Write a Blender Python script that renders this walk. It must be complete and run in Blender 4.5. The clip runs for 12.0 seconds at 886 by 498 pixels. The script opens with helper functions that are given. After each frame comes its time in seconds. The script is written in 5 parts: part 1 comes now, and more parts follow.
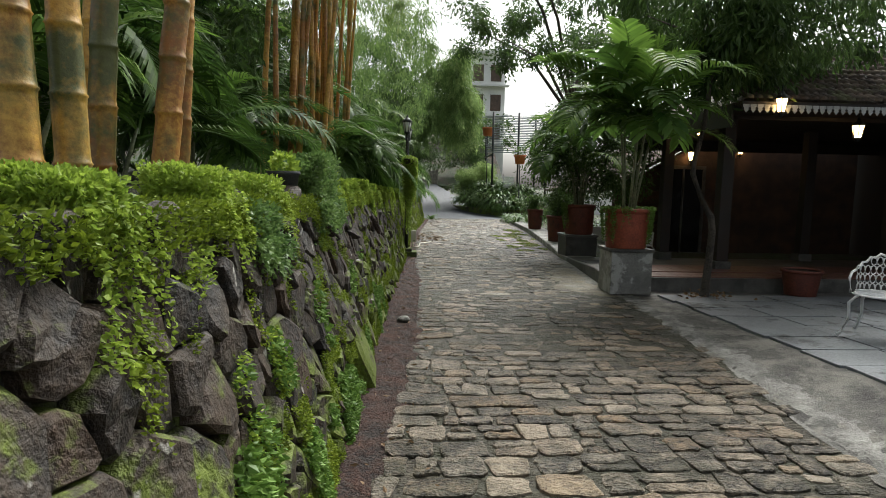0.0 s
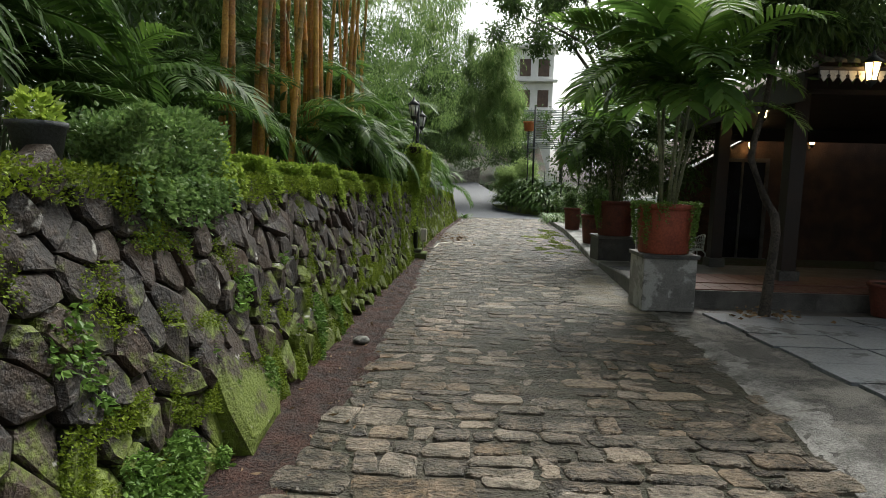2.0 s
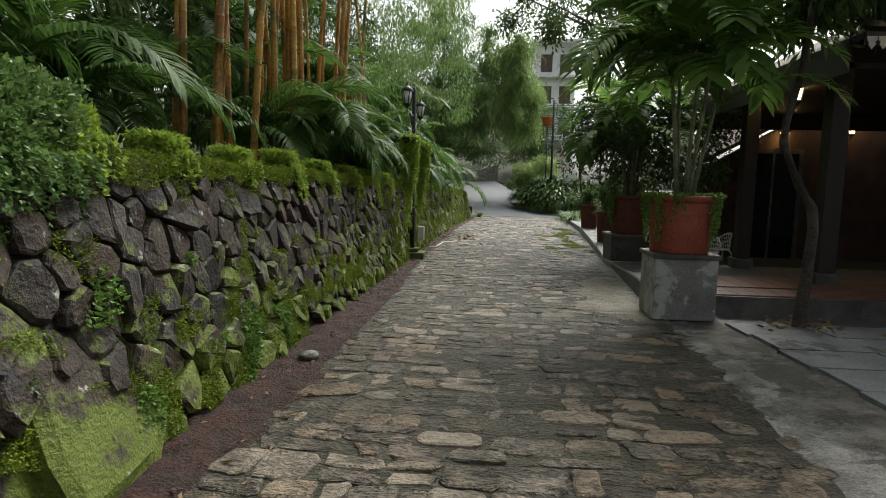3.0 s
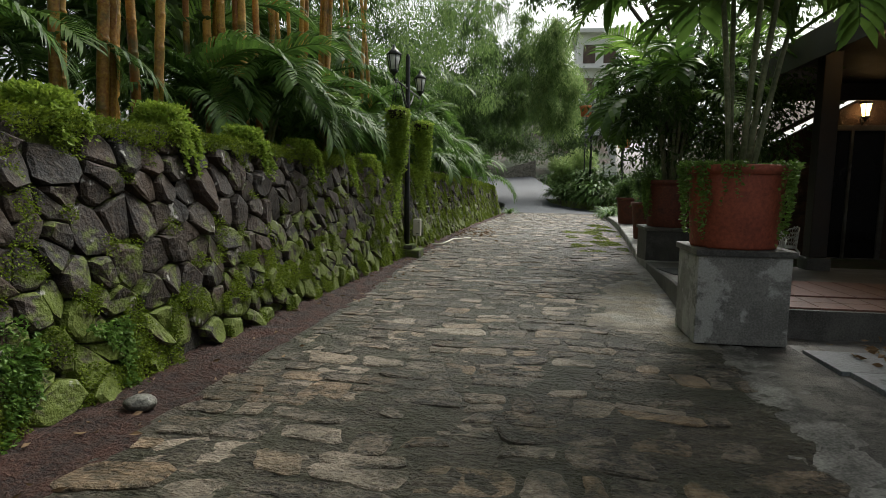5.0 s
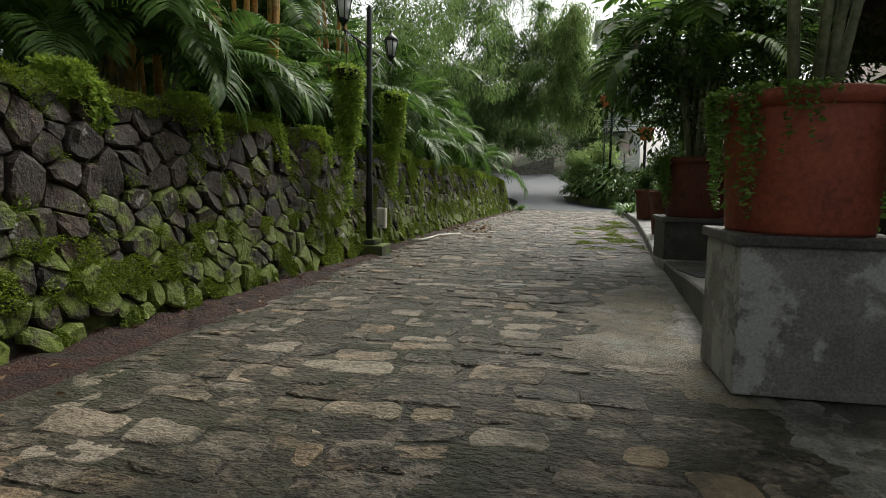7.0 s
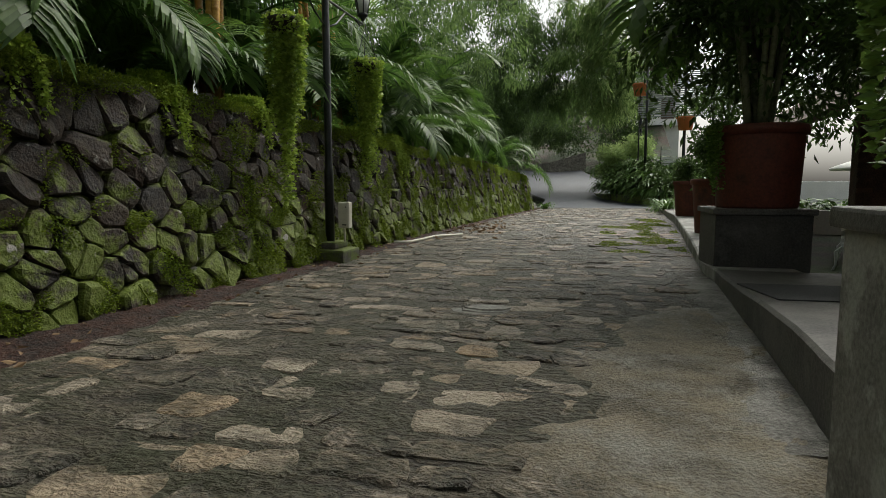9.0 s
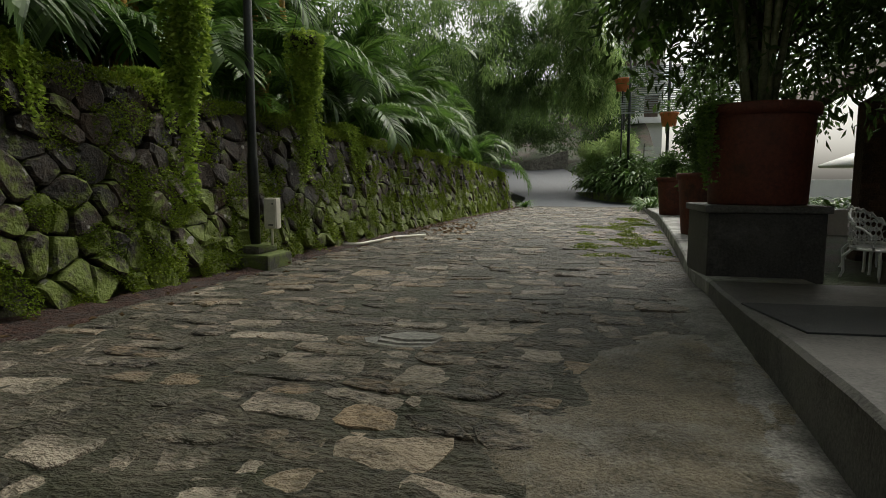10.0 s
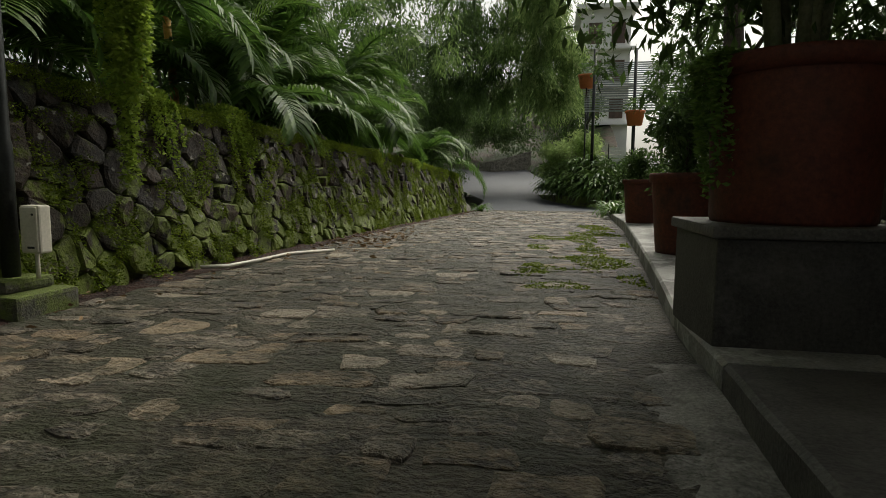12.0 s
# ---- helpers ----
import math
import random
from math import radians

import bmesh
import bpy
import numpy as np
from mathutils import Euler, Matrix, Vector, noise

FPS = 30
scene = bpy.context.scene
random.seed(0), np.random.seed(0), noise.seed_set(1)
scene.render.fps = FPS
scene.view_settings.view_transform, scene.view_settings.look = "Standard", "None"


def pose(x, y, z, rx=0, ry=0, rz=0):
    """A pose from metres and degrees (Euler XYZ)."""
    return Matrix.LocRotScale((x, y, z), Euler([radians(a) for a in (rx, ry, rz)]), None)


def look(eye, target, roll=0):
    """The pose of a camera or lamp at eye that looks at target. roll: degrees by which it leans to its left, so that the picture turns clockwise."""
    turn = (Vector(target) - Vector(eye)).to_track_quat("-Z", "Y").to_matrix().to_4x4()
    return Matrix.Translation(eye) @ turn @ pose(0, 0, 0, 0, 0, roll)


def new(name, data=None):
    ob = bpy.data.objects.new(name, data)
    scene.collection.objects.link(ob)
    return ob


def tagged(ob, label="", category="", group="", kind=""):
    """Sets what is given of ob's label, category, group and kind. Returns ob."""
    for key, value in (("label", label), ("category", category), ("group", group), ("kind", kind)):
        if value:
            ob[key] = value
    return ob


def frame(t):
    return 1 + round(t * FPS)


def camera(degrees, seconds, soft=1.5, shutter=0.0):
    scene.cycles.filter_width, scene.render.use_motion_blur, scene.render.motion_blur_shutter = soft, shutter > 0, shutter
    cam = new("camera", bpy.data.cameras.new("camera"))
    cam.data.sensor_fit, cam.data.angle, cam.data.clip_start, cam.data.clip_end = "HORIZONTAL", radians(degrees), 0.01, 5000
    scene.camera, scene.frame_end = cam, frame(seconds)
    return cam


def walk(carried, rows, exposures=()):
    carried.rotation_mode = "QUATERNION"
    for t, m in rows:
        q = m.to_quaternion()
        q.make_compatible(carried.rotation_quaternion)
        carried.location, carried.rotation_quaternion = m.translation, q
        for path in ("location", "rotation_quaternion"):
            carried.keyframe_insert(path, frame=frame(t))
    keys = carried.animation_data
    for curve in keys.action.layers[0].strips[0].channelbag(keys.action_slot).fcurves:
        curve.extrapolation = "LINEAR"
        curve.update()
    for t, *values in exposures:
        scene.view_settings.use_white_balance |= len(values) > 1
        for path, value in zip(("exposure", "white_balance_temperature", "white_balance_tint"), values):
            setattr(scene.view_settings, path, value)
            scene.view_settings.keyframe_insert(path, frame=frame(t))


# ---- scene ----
cam = camera(74.5, 12.0, soft=0.55)
PATH = [
    (0, (0.156, 0.275, 2.022), (0.256, 2.261, 1.806), 1.1),
    (0.5, (0.436, 0.703, 2.003), (0.485, 2.69, 1.782), 1.0),
    (1, (0.666, 1.167, 1.956), (0.673, 3.155, 1.735), 1.1),
    (1.5, (0.899, 1.678, 1.893), (0.864, 3.666, 1.673), 1.2),
    (2, (1.176, 2.201, 1.859), (1.103, 4.188, 1.64), 1.4),
    (2.5, (1.437, 2.748, 1.804), (1.32, 4.733, 1.584), 1.2),
    (3, (1.726, 3.342, 1.733), (1.57, 5.324, 1.512), 1.2),
    (3.2, (1.817, 3.571, 1.701), (1.645, 5.552, 1.483), 1.3),
    (4.8, (2.336, 5.305, 1.47), (2.045, 7.271, 1.248), 1.0),
    (5, (2.43, 5.546, 1.441), (2.122, 7.51, 1.219), 0.8),
    (5.5, (2.616, 6.102, 1.339), (2.283, 8.062, 1.118), 0.8),
    (6, (2.738, 6.643, 1.278), (2.366, 8.596, 1.058), 0.8),
    (6.5, (2.856, 7.198, 1.214), (2.471, 9.148, 0.995), 0.8),
    (7, (2.958, 7.762, 1.127), (2.57, 9.712, 0.909), 0.8),
    (7.2, (2.977, 7.979, 1.099), (2.584, 9.928, 0.883), 0.8),
    (8.8, (3.185, 9.702, 0.955), (2.698, 11.63, 0.743), -0.0),
    (9, (3.228, 9.932, 0.944), (2.725, 11.856, 0.731), 0.0),
    (9.5, (3.308, 10.529, 0.919), (2.794, 12.45, 0.705), 0.2),
    (10, (3.363, 11.115, 0.882), (2.909, 13.051, 0.666), 0.1),
    (10.5, (3.424, 11.701, 0.841), (3.017, 13.647, 0.626), 0.4),
    (11, (3.472, 12.264, 0.841), (3.088, 14.215, 0.628), 0.3),
    (11.5, (3.546, 12.823, 0.863), (3.19, 14.779, 0.649), 0.3),
    (12, (3.593, 13.354, 0.895), (3.247, 15.313, 0.684), 0.5),
]
EXPOSURES = [(0, 0.5, 6450, 6), (3, 0.46, 6500, 6), (5, 0.33, 6550, 6), (7, 0.32, 6600, 6), (9, 0.09, 6650, 5), (12, -0.15, 7000, 5)]
walk(cam, [(t, look(eye, target, roll)) for t, eye, target, roll in PATH], EXPOSURES)

# ---- world, sun ----
world = bpy.data.worlds.new("overcast_sky")
scene.world = world
world.use_nodes = True
wn, wl = world.node_tree.nodes, world.node_tree.links
sky = wn.new("ShaderNodeTexSky")
sky.sky_type, sky.sun_disc = "NISHITA", False
sky.sun_elevation, sky.sun_rotation = radians(53), radians(23)
sky.air_density, sky.dust_density, sky.ozone_density = 1.0, 6.0, 1.0
soft = wn.new("ShaderNodeHueSaturation")
soft.inputs["Saturation"].default_value = 0.25
wl.new(sky.outputs[0], soft.inputs["Color"])
wl.new(soft.outputs[0], wn["Background"].inputs["Color"])
wn["Background"].inputs["Strength"].default_value = 0.15
sun = new("sun", bpy.data.lights.new("sun", "SUN"))
sun.data.energy, sun.data.angle, sun.data.color = 3.4, radians(30), (1.0, 0.97, 0.93)
sun.matrix_world = look((0, 0, 30), (-9, -21, 0))


# ---- materials ----
def node(tree, kind, **inputs):
    n = tree.nodes.new(kind)
    for key, value in inputs.items():
        n.inputs[key.replace("_", " ")].default_value = value
    return n


def surface(name, dark, light, scale=3.0, fine=40.0, rough=0.7, bump=0.4, height=0.01, piece=0.0, island=False,
            stain=None, stain_scale=1.2, stain_at=0.55, up=0.0, metal=0.0, rough_var=0.15, stain_soft=0.08,
            warm=None, damp=0.0, fleck=None, skew=0.0, stretch=None):
    """Two-scale noise between two colours, with relief, a change from piece to piece, and stains or moss."""
    m = bpy.data.materials.new(name)
    m.use_nodes = True
    t = m.node_tree
    b = t.nodes["Principled BSDF"]
    L = t.links.new
    geo = t.nodes.new("ShaderNodeNewGeometry")
    big = node(t, "ShaderNodeTexNoise", Scale=scale, Detail=5.0, Roughness=0.6)
    small = node(t, "ShaderNodeTexNoise", Scale=fine, Detail=4.0, Roughness=0.65)
    where = geo.outputs["Position"]
    if stretch:
        # grain drawn out one way, as in layered or trowelled stuff
        mp = node(t, "ShaderNodeMapping", Scale=stretch)
        L(where, mp.inputs["Vector"])
        where = mp.outputs[0]
    L(where, big.inputs["Vector"])
    L(where, small.inputs["Vector"])
    mix = node(t, "ShaderNodeMath")
    mix.operation = "MULTIPLY_ADD"
    L(small.outputs[0], mix.inputs[0])
    mix.inputs[1].default_value = 2.1
    half = node(t, "ShaderNodeMath")
    half.operation = "MULTIPLY_ADD"
    L(big.outputs[0], half.inputs[0])
    half.inputs[1].default_value, half.inputs[2].default_value = 2.3, -1.72
    L(half.outputs[0], mix.inputs[2])
    value = mix.outputs[0]
    if piece:
        if island:
            rnd = geo.outputs["Random Per Island"]
        else:
            rnd = t.nodes.new("ShaderNodeObjectInfo").outputs["Random"]
        add = node(t, "ShaderNodeMath")
        add.operation = "MULTIPLY_ADD"
        if skew:
            sq = node(t, "ShaderNodeMath")
            sq.operation = "POWER"
            L(rnd, sq.inputs[0])
            sq.inputs[1].default_value = skew
            L(sq.outputs[0], add.inputs[0])
        else:
            L(rnd, add.inputs[0])
        add.inputs[1].default_value = piece
        off = node(t, "ShaderNodeMath")
        off.operation = "SUBTRACT"
        L(value, off.inputs[0])
        off.inputs[1].default_value = piece / (1 + max(skew, 1.0))
        L(off.outputs[0], add.inputs[2])
        value = add.outputs[0]
    ramp = t.nodes.new("ShaderNodeMix")
    ramp.data_type = "RGBA"
    L(value, ramp.inputs["Factor"])
    ramp.inputs["A"].default_value, ramp.inputs["B"].default_value = (*dark, 1), (*light, 1)
    colour = ramp.outputs["Result"]
    if warm:
        # some pieces of another, warmer stone
        mod = node(t, "ShaderNodeMath")
        mod.operation = "MULTIPLY"
        L(rnd, mod.inputs[0])
        mod.inputs[1].default_value = 7.31
        fr = node(t, "ShaderNodeMath")
        fr.operation = "FRACT"
        L(mod.outputs[0], fr.inputs[0])
        pw = node(t, "ShaderNodeMath")
        pw.operation = "POWER"
        L(fr.outputs[0], pw.inputs[0])
        pw.inputs[1].default_value = 2.2
        wm = t.nodes.new("ShaderNodeMix")
        wm.data_type, wm.blend_type = "RGBA", "MULTIPLY"
        L(pw.outputs[0], wm.inputs["Factor"])
        L(colour, wm.inputs["A"])
        wm.inputs["B"].default_value = (*warm, 1)
        colour = wm.outputs["Result"]
    if stain:
        sn = node(t, "ShaderNodeTexNoise", Scale=stain_scale, Detail=6.0, Roughness=0.7)
        L(geo.outputs["Position"], sn.inputs["Vector"])
        src = sn.outputs[0]
        if damp:
            # moss thrives on the damp lower courses
            hz = t.nodes.new("ShaderNodeSeparateXYZ")
            L(geo.outputs["Position"], hz.inputs[0])
            hm = node(t, "ShaderNodeMapRange")
            hm.inputs["From Max"].default_value = 1.3
            hm.inputs["To Min"].default_value, hm.inputs["To Max"].default_value = damp, -damp * 0.4
            L(hz.outputs["Z"], hm.inputs["Value"])
            da = node(t, "ShaderNodeMath")
            L(hm.outputs[0], da.inputs[0])
            L(src, da.inputs[1])
            src = da.outputs[0]
        if up:
            sep = t.nodes.new("ShaderNodeSeparateXYZ")
            L(geo.outputs["Normal"], sep.inputs[0])
            ad = node(t, "ShaderNodeMath")
            ad.operation = "MULTIPLY_ADD"
            L(sep.outputs["Z"], ad.inputs[0])
            ad.inputs[1].default_value = up
            L(src, ad.inputs[2])
            src = ad.outputs[0]
        mr = node(t, "ShaderNodeMapRange")
        mr.inputs["From Min"].default_value, mr.inputs["From Max"].default_value = stain_at - stain_soft, stain_at + stain_soft
        L(src, mr.inputs["Value"])
        sm = t.nodes.new("ShaderNodeMix")
        sm.data_type = "RGBA"
        L(mr.outputs[0], sm.inputs["Factor"])
        L(colour, sm.inputs["A"])
        deep = t.nodes.new("ShaderNodeMix")
        deep.data_type = "RGBA"
        L(small.outputs[0], deep.inputs["Factor"])
        deep.inputs["A"].default_value = (*[c * 0.45 for c in stain], 1)
        deep.inputs["B"].default_value = (*[c * 1.5 for c in stain], 1)
        L(deep.outputs["Result"], sm.inputs["B"])
        colour = sm.outputs["Result"]
    if fleck:
        # pale lichen spots
        fn = node(t, "ShaderNodeTexNoise", Scale=6.5, Detail=3.0, Roughness=0.6)
        L(geo.outputs["Position"], fn.inputs["Vector"])
        fm = node(t, "ShaderNodeMapRange")
        fm.inputs["From Min"].default_value, fm.inputs["From Max"].default_value = 0.655, 0.70
        L(fn.outputs[0], fm.inputs["Value"])
        fx = t.nodes.new("ShaderNodeMix")
        fx.data_type = "RGBA"
        L(fm.outputs[0], fx.inputs["Factor"])
        L(colour, fx.inputs["A"])
        fx.inputs["B"].default_value = (*fleck, 1)
        colour = fx.outputs["Result"]
    L(colour, b.inputs["Base Color"])
    rr = node(t, "ShaderNodeMapRange")
    rr.inputs["To Min"].default_value, rr.inputs["To Max"].default_value = rough - rough_var, min(1.0, rough + rough_var)
    L(big.outputs[0], rr.inputs["Value"])
    L(rr.outputs[0], b.inputs["Roughness"])
    b.inputs["Metallic"].default_value = metal
    if bump:
        bm1 = node(t, "ShaderNodeBump", Strength=bump, Distance=height)
        L(mix.outputs[0], bm1.inputs["Height"])
        L(bm1.outputs[0], b.inputs["Normal"])
    return m


def foliage(name, dark, light, rough=0.45, glow=0.25, streak=60.0):
    """Leaves: colour by leaf, darker and lighter blotches, a little light passing through."""
    m = bpy.data.materials.new(name)
    m.use_nodes = True
    t = m.node_tree
    b = t.nodes["Principled BSDF"]
    b.inputs["Specular IOR Level"].default_value = 0.25
    L = t.links.new
    geo = t.nodes.new("ShaderNodeNewGeometry")
    n = node(t, "ShaderNodeTexNoise", Scale=1.7, Detail=3.0)
    L(geo.outputs["Position"], n.inputs["Vector"])
    f = node(t, "ShaderNodeTexNoise", Scale=streak, Detail=2.0)
    L(geo.outputs["Position"], f.inputs["Vector"])
    a = node(t, "ShaderNodeMath")
    a.operation = "MULTIPLY_ADD"
    L(geo.outputs["Random Per Island"], a.inputs[0])
    a.inputs[1].default_value = 0.55
    c = node(t, "ShaderNodeMath")
    c.operation = "MULTIPLY_ADD"
    L(n.outputs[0], c.inputs[0])
    c.inputs[1].default_value, c.inputs[2].default_value = 0.9, -0.25
    L(c.outputs[0], a.inputs[2])
    mx = t.nodes.new("ShaderNodeMix")
    mx.data_type = "RGBA"
    L(a.outputs[0], mx.inputs["Factor"])
    mx.inputs["A"].default_value, mx.inputs["B"].default_value = (*dark, 1), (*light, 1)
    L(mx.outputs["Result"], b.inputs["Base Color"])
    r = node(t, "ShaderNodeMapRange")
    r.inputs["To Min"].default_value, r.inputs["To Max"].default_value = rough - 0.12, rough + 0.15
    L(f.outputs[0], r.inputs["Value"])
    L(r.outputs[0], b.inputs["Roughness"])
    tr = t.nodes.new("ShaderNodeBsdfTranslucent")
    L(mx.outputs["Result"], tr.inputs["Color"])
    sh = t.nodes.new("ShaderNodeMixShader")
    sh.inputs[0].default_value = glow
    L(b.outputs[0], sh.inputs[1])
    L(tr.outputs[0], sh.inputs[2])
    L(sh.outputs[0], t.nodes["Material Output"].inputs["Surface"])
    return m


def lit(name, colour, strength):
    m = bpy.data.materials.new(name)
    m.use_nodes = True
    b = m.node_tree.nodes["Principled BSDF"]
    b.inputs["Base Color"].default_value = (*colour, 1)
    b.inputs["Emission Color"].default_value = (*colour, 1)
    b.inputs["Emission Strength"].default_value = strength
    return m


MOSS = (0.10, 0.135, 0.010)
M_STONE = surface("road_stone", (0.026, 0.023, 0.018), (0.34, 0.287, 0.22), 5.0, 30, 0.46, 1.0, 0.034, piece=0.8, skew=2.0, warm=(1.0, 0.83, 0.64), stain=(0.042, 0.040, 0.026), stain_scale=1.5, stain_at=0.56, stain_soft=0.09, rough_var=0.22, stretch=(0.85, 1.2, 1.0))
M_STONE_FAR = surface("road_stone_far", (0.026, 0.023, 0.018), (0.36, 0.31, 0.238), 5.0, 30, 0.46, 1.0, 0.034, piece=0.9, skew=2.2, island=True, warm=(1.0, 0.85, 0.68), stain=(0.042, 0.042, 0.024), stain_scale=1.5, stain_at=0.56, stain_soft=0.09, rough_var=0.22, stretch=(0.85, 1.2, 1.0))
M_MORTAR = surface("road_mortar", (0.012, 0.0105, 0.008), (0.13, 0.11, 0.078), 4.0, 26, 0.50, 1.0, 0.046, stain=(0.036, 0.040, 0.017), stain_scale=1.3, stain_at=0.53, stain_soft=0.12, rough_var=0.22, stretch=(0.8, 1.3, 1.0))
M_SOIL = surface("red_soil", (0.013, 0.006, 0.004), (0.092, 0.035, 0.021), 4.0, 40, 0.8, 1.0, 0.06)
M_WALL = surface("wall_stone", (0.006, 0.005, 0.004), (0.050, 0.0345, 0.022), 3.0, 28, 0.7, 0.9, 0.014, piece=0.6, warm=(1.0, 0.78, 0.62), stain=MOSS, stain_scale=3.6, stain_at=0.60, up=0.10, damp=0.17, stain_soft=0.05, fleck=(0.34, 0.33, 0.30))
M_WALL_FAR = surface("wall_stone_far", (0.006, 0.005, 0.004), (0.050, 0.0345, 0.022), 3.0, 28, 0.72, 0.9, 0.014, piece=0.6, island=True, warm=(1.0, 0.78, 0.62), stain=MOSS, stain_scale=3.2, stain_at=0.575, up=0.10, damp=0.16, stain_soft=0.05, fleck=(0.30, 0.29, 0.26))
M_JOINT = surface("wall_joint", (0.012, 0.011, 0.009), (0.05, 0.045, 0.035), 3, 30, 0.85, 0.8, 0.02, stain=MOSS, stain_scale=1.8, stain_at=0.5)
M_MOSS = surface("moss", (0.03, 0.045, 0.008), (0.17, 0.23, 0.03), 5.0, 90, 0.95, 1.0, 0.08, stain=(0.04, 0.035, 0.02), stain_scale=2.5, stain_at=0.58)
M_EARTH = surface("bank_earth", (0.018, 0.016, 0.01), (0.06, 0.05, 0.03), 1.2, 14, 0.9, 1.0, 0.04, stain=(0.03, 0.05, 0.012), stain_scale=0.8, stain_at=0.5)
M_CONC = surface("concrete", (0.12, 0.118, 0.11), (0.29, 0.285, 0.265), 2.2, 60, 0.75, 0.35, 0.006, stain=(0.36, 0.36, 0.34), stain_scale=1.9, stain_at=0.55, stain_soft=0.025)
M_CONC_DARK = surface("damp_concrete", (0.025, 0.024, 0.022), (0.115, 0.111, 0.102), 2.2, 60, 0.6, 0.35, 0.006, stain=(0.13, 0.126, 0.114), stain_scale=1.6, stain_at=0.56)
# concrete for the second plinth, its shade darkened into the colour
M_CONC_SHADED = surface("shaded_concrete", (0.012, 0.012, 0.011), (0.062, 0.060, 0.054), 2.4, 50, 0.6, 0.4, 0.006, stain=(0.10, 0.098, 0.09), stain_scale=1.6, stain_at=0.64)
M_SLAB = surface("slate_slab", (0.08, 0.09, 0.10), (0.20, 0.215, 0.23), 1.6, 30, 0.5, 0.4, 0.01, piece=0.35, stain=(0.025, 0.028, 0.032), stain_scale=1.3, stain_at=0.60, stain_soft=0.025)
M_SLATE = surface("pale_slate", (0.05, 0.05, 0.042), (0.20, 0.195, 0.165), 5.0, 40, 0.5, 0.6, 0.006)
M_APRON = surface("apron_concrete", (0.02, 0.018, 0.016), (0.15, 0.14, 0.125), 2.4, 70, 0.62, 1.0, 0.014, stain=(0.22, 0.21, 0.18), stain_scale=1.7, stain_at=0.54, stain_soft=0.06, rough_var=0.25)
M_PALE = surface("pale_mortar", (0.10, 0.097, 0.088), (0.36, 0.35, 0.32), 3.0, 55, 0.7, 1.0, 0.012, stain=(0.07, 0.066, 0.058), stain_scale=2.2, stain_at=0.56, stain_soft=0.08)
M_PATCH = surface("patch_concrete", (0.055, 0.046, 0.030), (0.29, 0.25, 0.175), 3.0, 60, 0.5, 1.0, 0.018, stain=(0.30, 0.29, 0.25), stain_scale=1.8, stain_at=0.57, stain_soft=0.09, rough_var=0.3)
M_MOSSY = surface("mossy_concrete", (0.035, 0.035, 0.025), (0.11, 0.105, 0.085), 3, 40, 0.85, 0.8, 0.01, stain=(0.09, 0.12, 0.02), stain_scale=4, stain_at=0.5, up=0.2)
M_PANE = surface("lamp_glass", (0.5, 0.52, 0.5), (0.7, 0.72, 0.7), 3, 40, 0.2, 0.0)
M_DARKGLASS = surface("dark_window_glass", (0.006, 0.007, 0.008), (0.015, 0.016, 0.018), 2, 20, 0.12, 0.0, rough_var=0.05)
M_GLOW = lit("lit_lamp_glass", (1.0, 0.62, 0.25), 9.0)
M_ORANGE = surface("orange_clay", (0.45, 0.12, 0.04), (0.65, 0.2, 0.07), 2, 30, 0.6, 0.2, 0.004)
M_STEEL = surface("grey_slat", (0.16, 0.18, 0.18), (0.32, 0.35, 0.35), 2, 30, 0.5, 0.1, 0.002)
M_WINDOW = surface("brown_shutter", (0.05, 0.03, 0.02), (0.13, 0.08, 0.055), 2, 30, 0.4, 0.2, 0.004)
M_FRINGE = surface("grey_fringe", (0.30, 0.31, 0.31), (0.5, 0.5, 0.5), 4, 40, 0.6, 0.1, 0.002)
M_REVET = surface("pitched_stone", (0.07, 0.064, 0.052), (0.27, 0.25, 0.21), 4, 14, 0.8, 1.0, 0.05)
M_HILL = surface("hillside_earth", (0.02, 0.014, 0.009), (0.08, 0.05, 0.034), 0.8, 8, 0.9, 1.0, 0.05, stain=(0.025, 0.045, 0.012), stain_scale=0.5, stain_at=0.48)
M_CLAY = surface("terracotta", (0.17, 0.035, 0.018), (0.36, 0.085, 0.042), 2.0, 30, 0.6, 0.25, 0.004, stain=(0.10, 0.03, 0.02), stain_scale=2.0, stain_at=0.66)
# terracotta again, with the shade on the farther pots put into its colour
M_CLAY_SHADED = surface("shaded_terracotta", (0.065, 0.016, 0.010), (0.165, 0.040, 0.022), 2.0, 30, 0.65, 0.3, 0.006, stain=(0.05, 0.02, 0.014), stain_scale=2.0, stain_at=0.6)
M_CLAY_FLOOR = surface("clay_floor_tile", (0.06, 0.026, 0.02), (0.15, 0.066, 0.048), 1.2, 25, 0.5, 0.3, 0.004)
M_BRICK = surface("brick", (0.03, 0.017, 0.011), (0.11, 0.058, 0.036), 2.0, 40, 0.8, 0.8, 0.02, piece=0.5)
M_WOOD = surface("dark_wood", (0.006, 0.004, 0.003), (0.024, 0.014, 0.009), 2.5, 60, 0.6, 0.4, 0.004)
M_ROOFTILE = surface("weathered_roof_tile", (0.03, 0.022, 0.018), (0.15, 0.11, 0.085), 2.0, 25, 0.85, 0.6, 0.008, piece=0.6, stain=(0.10, 0.11, 0.05), stain_scale=1.5, stain_at=0.6)
M_IRON = surface("black_iron", (0.010, 0.012, 0.012), (0.03, 0.034, 0.034), 6, 50, 0.45, 0.2, 0.002, metal=0.4)
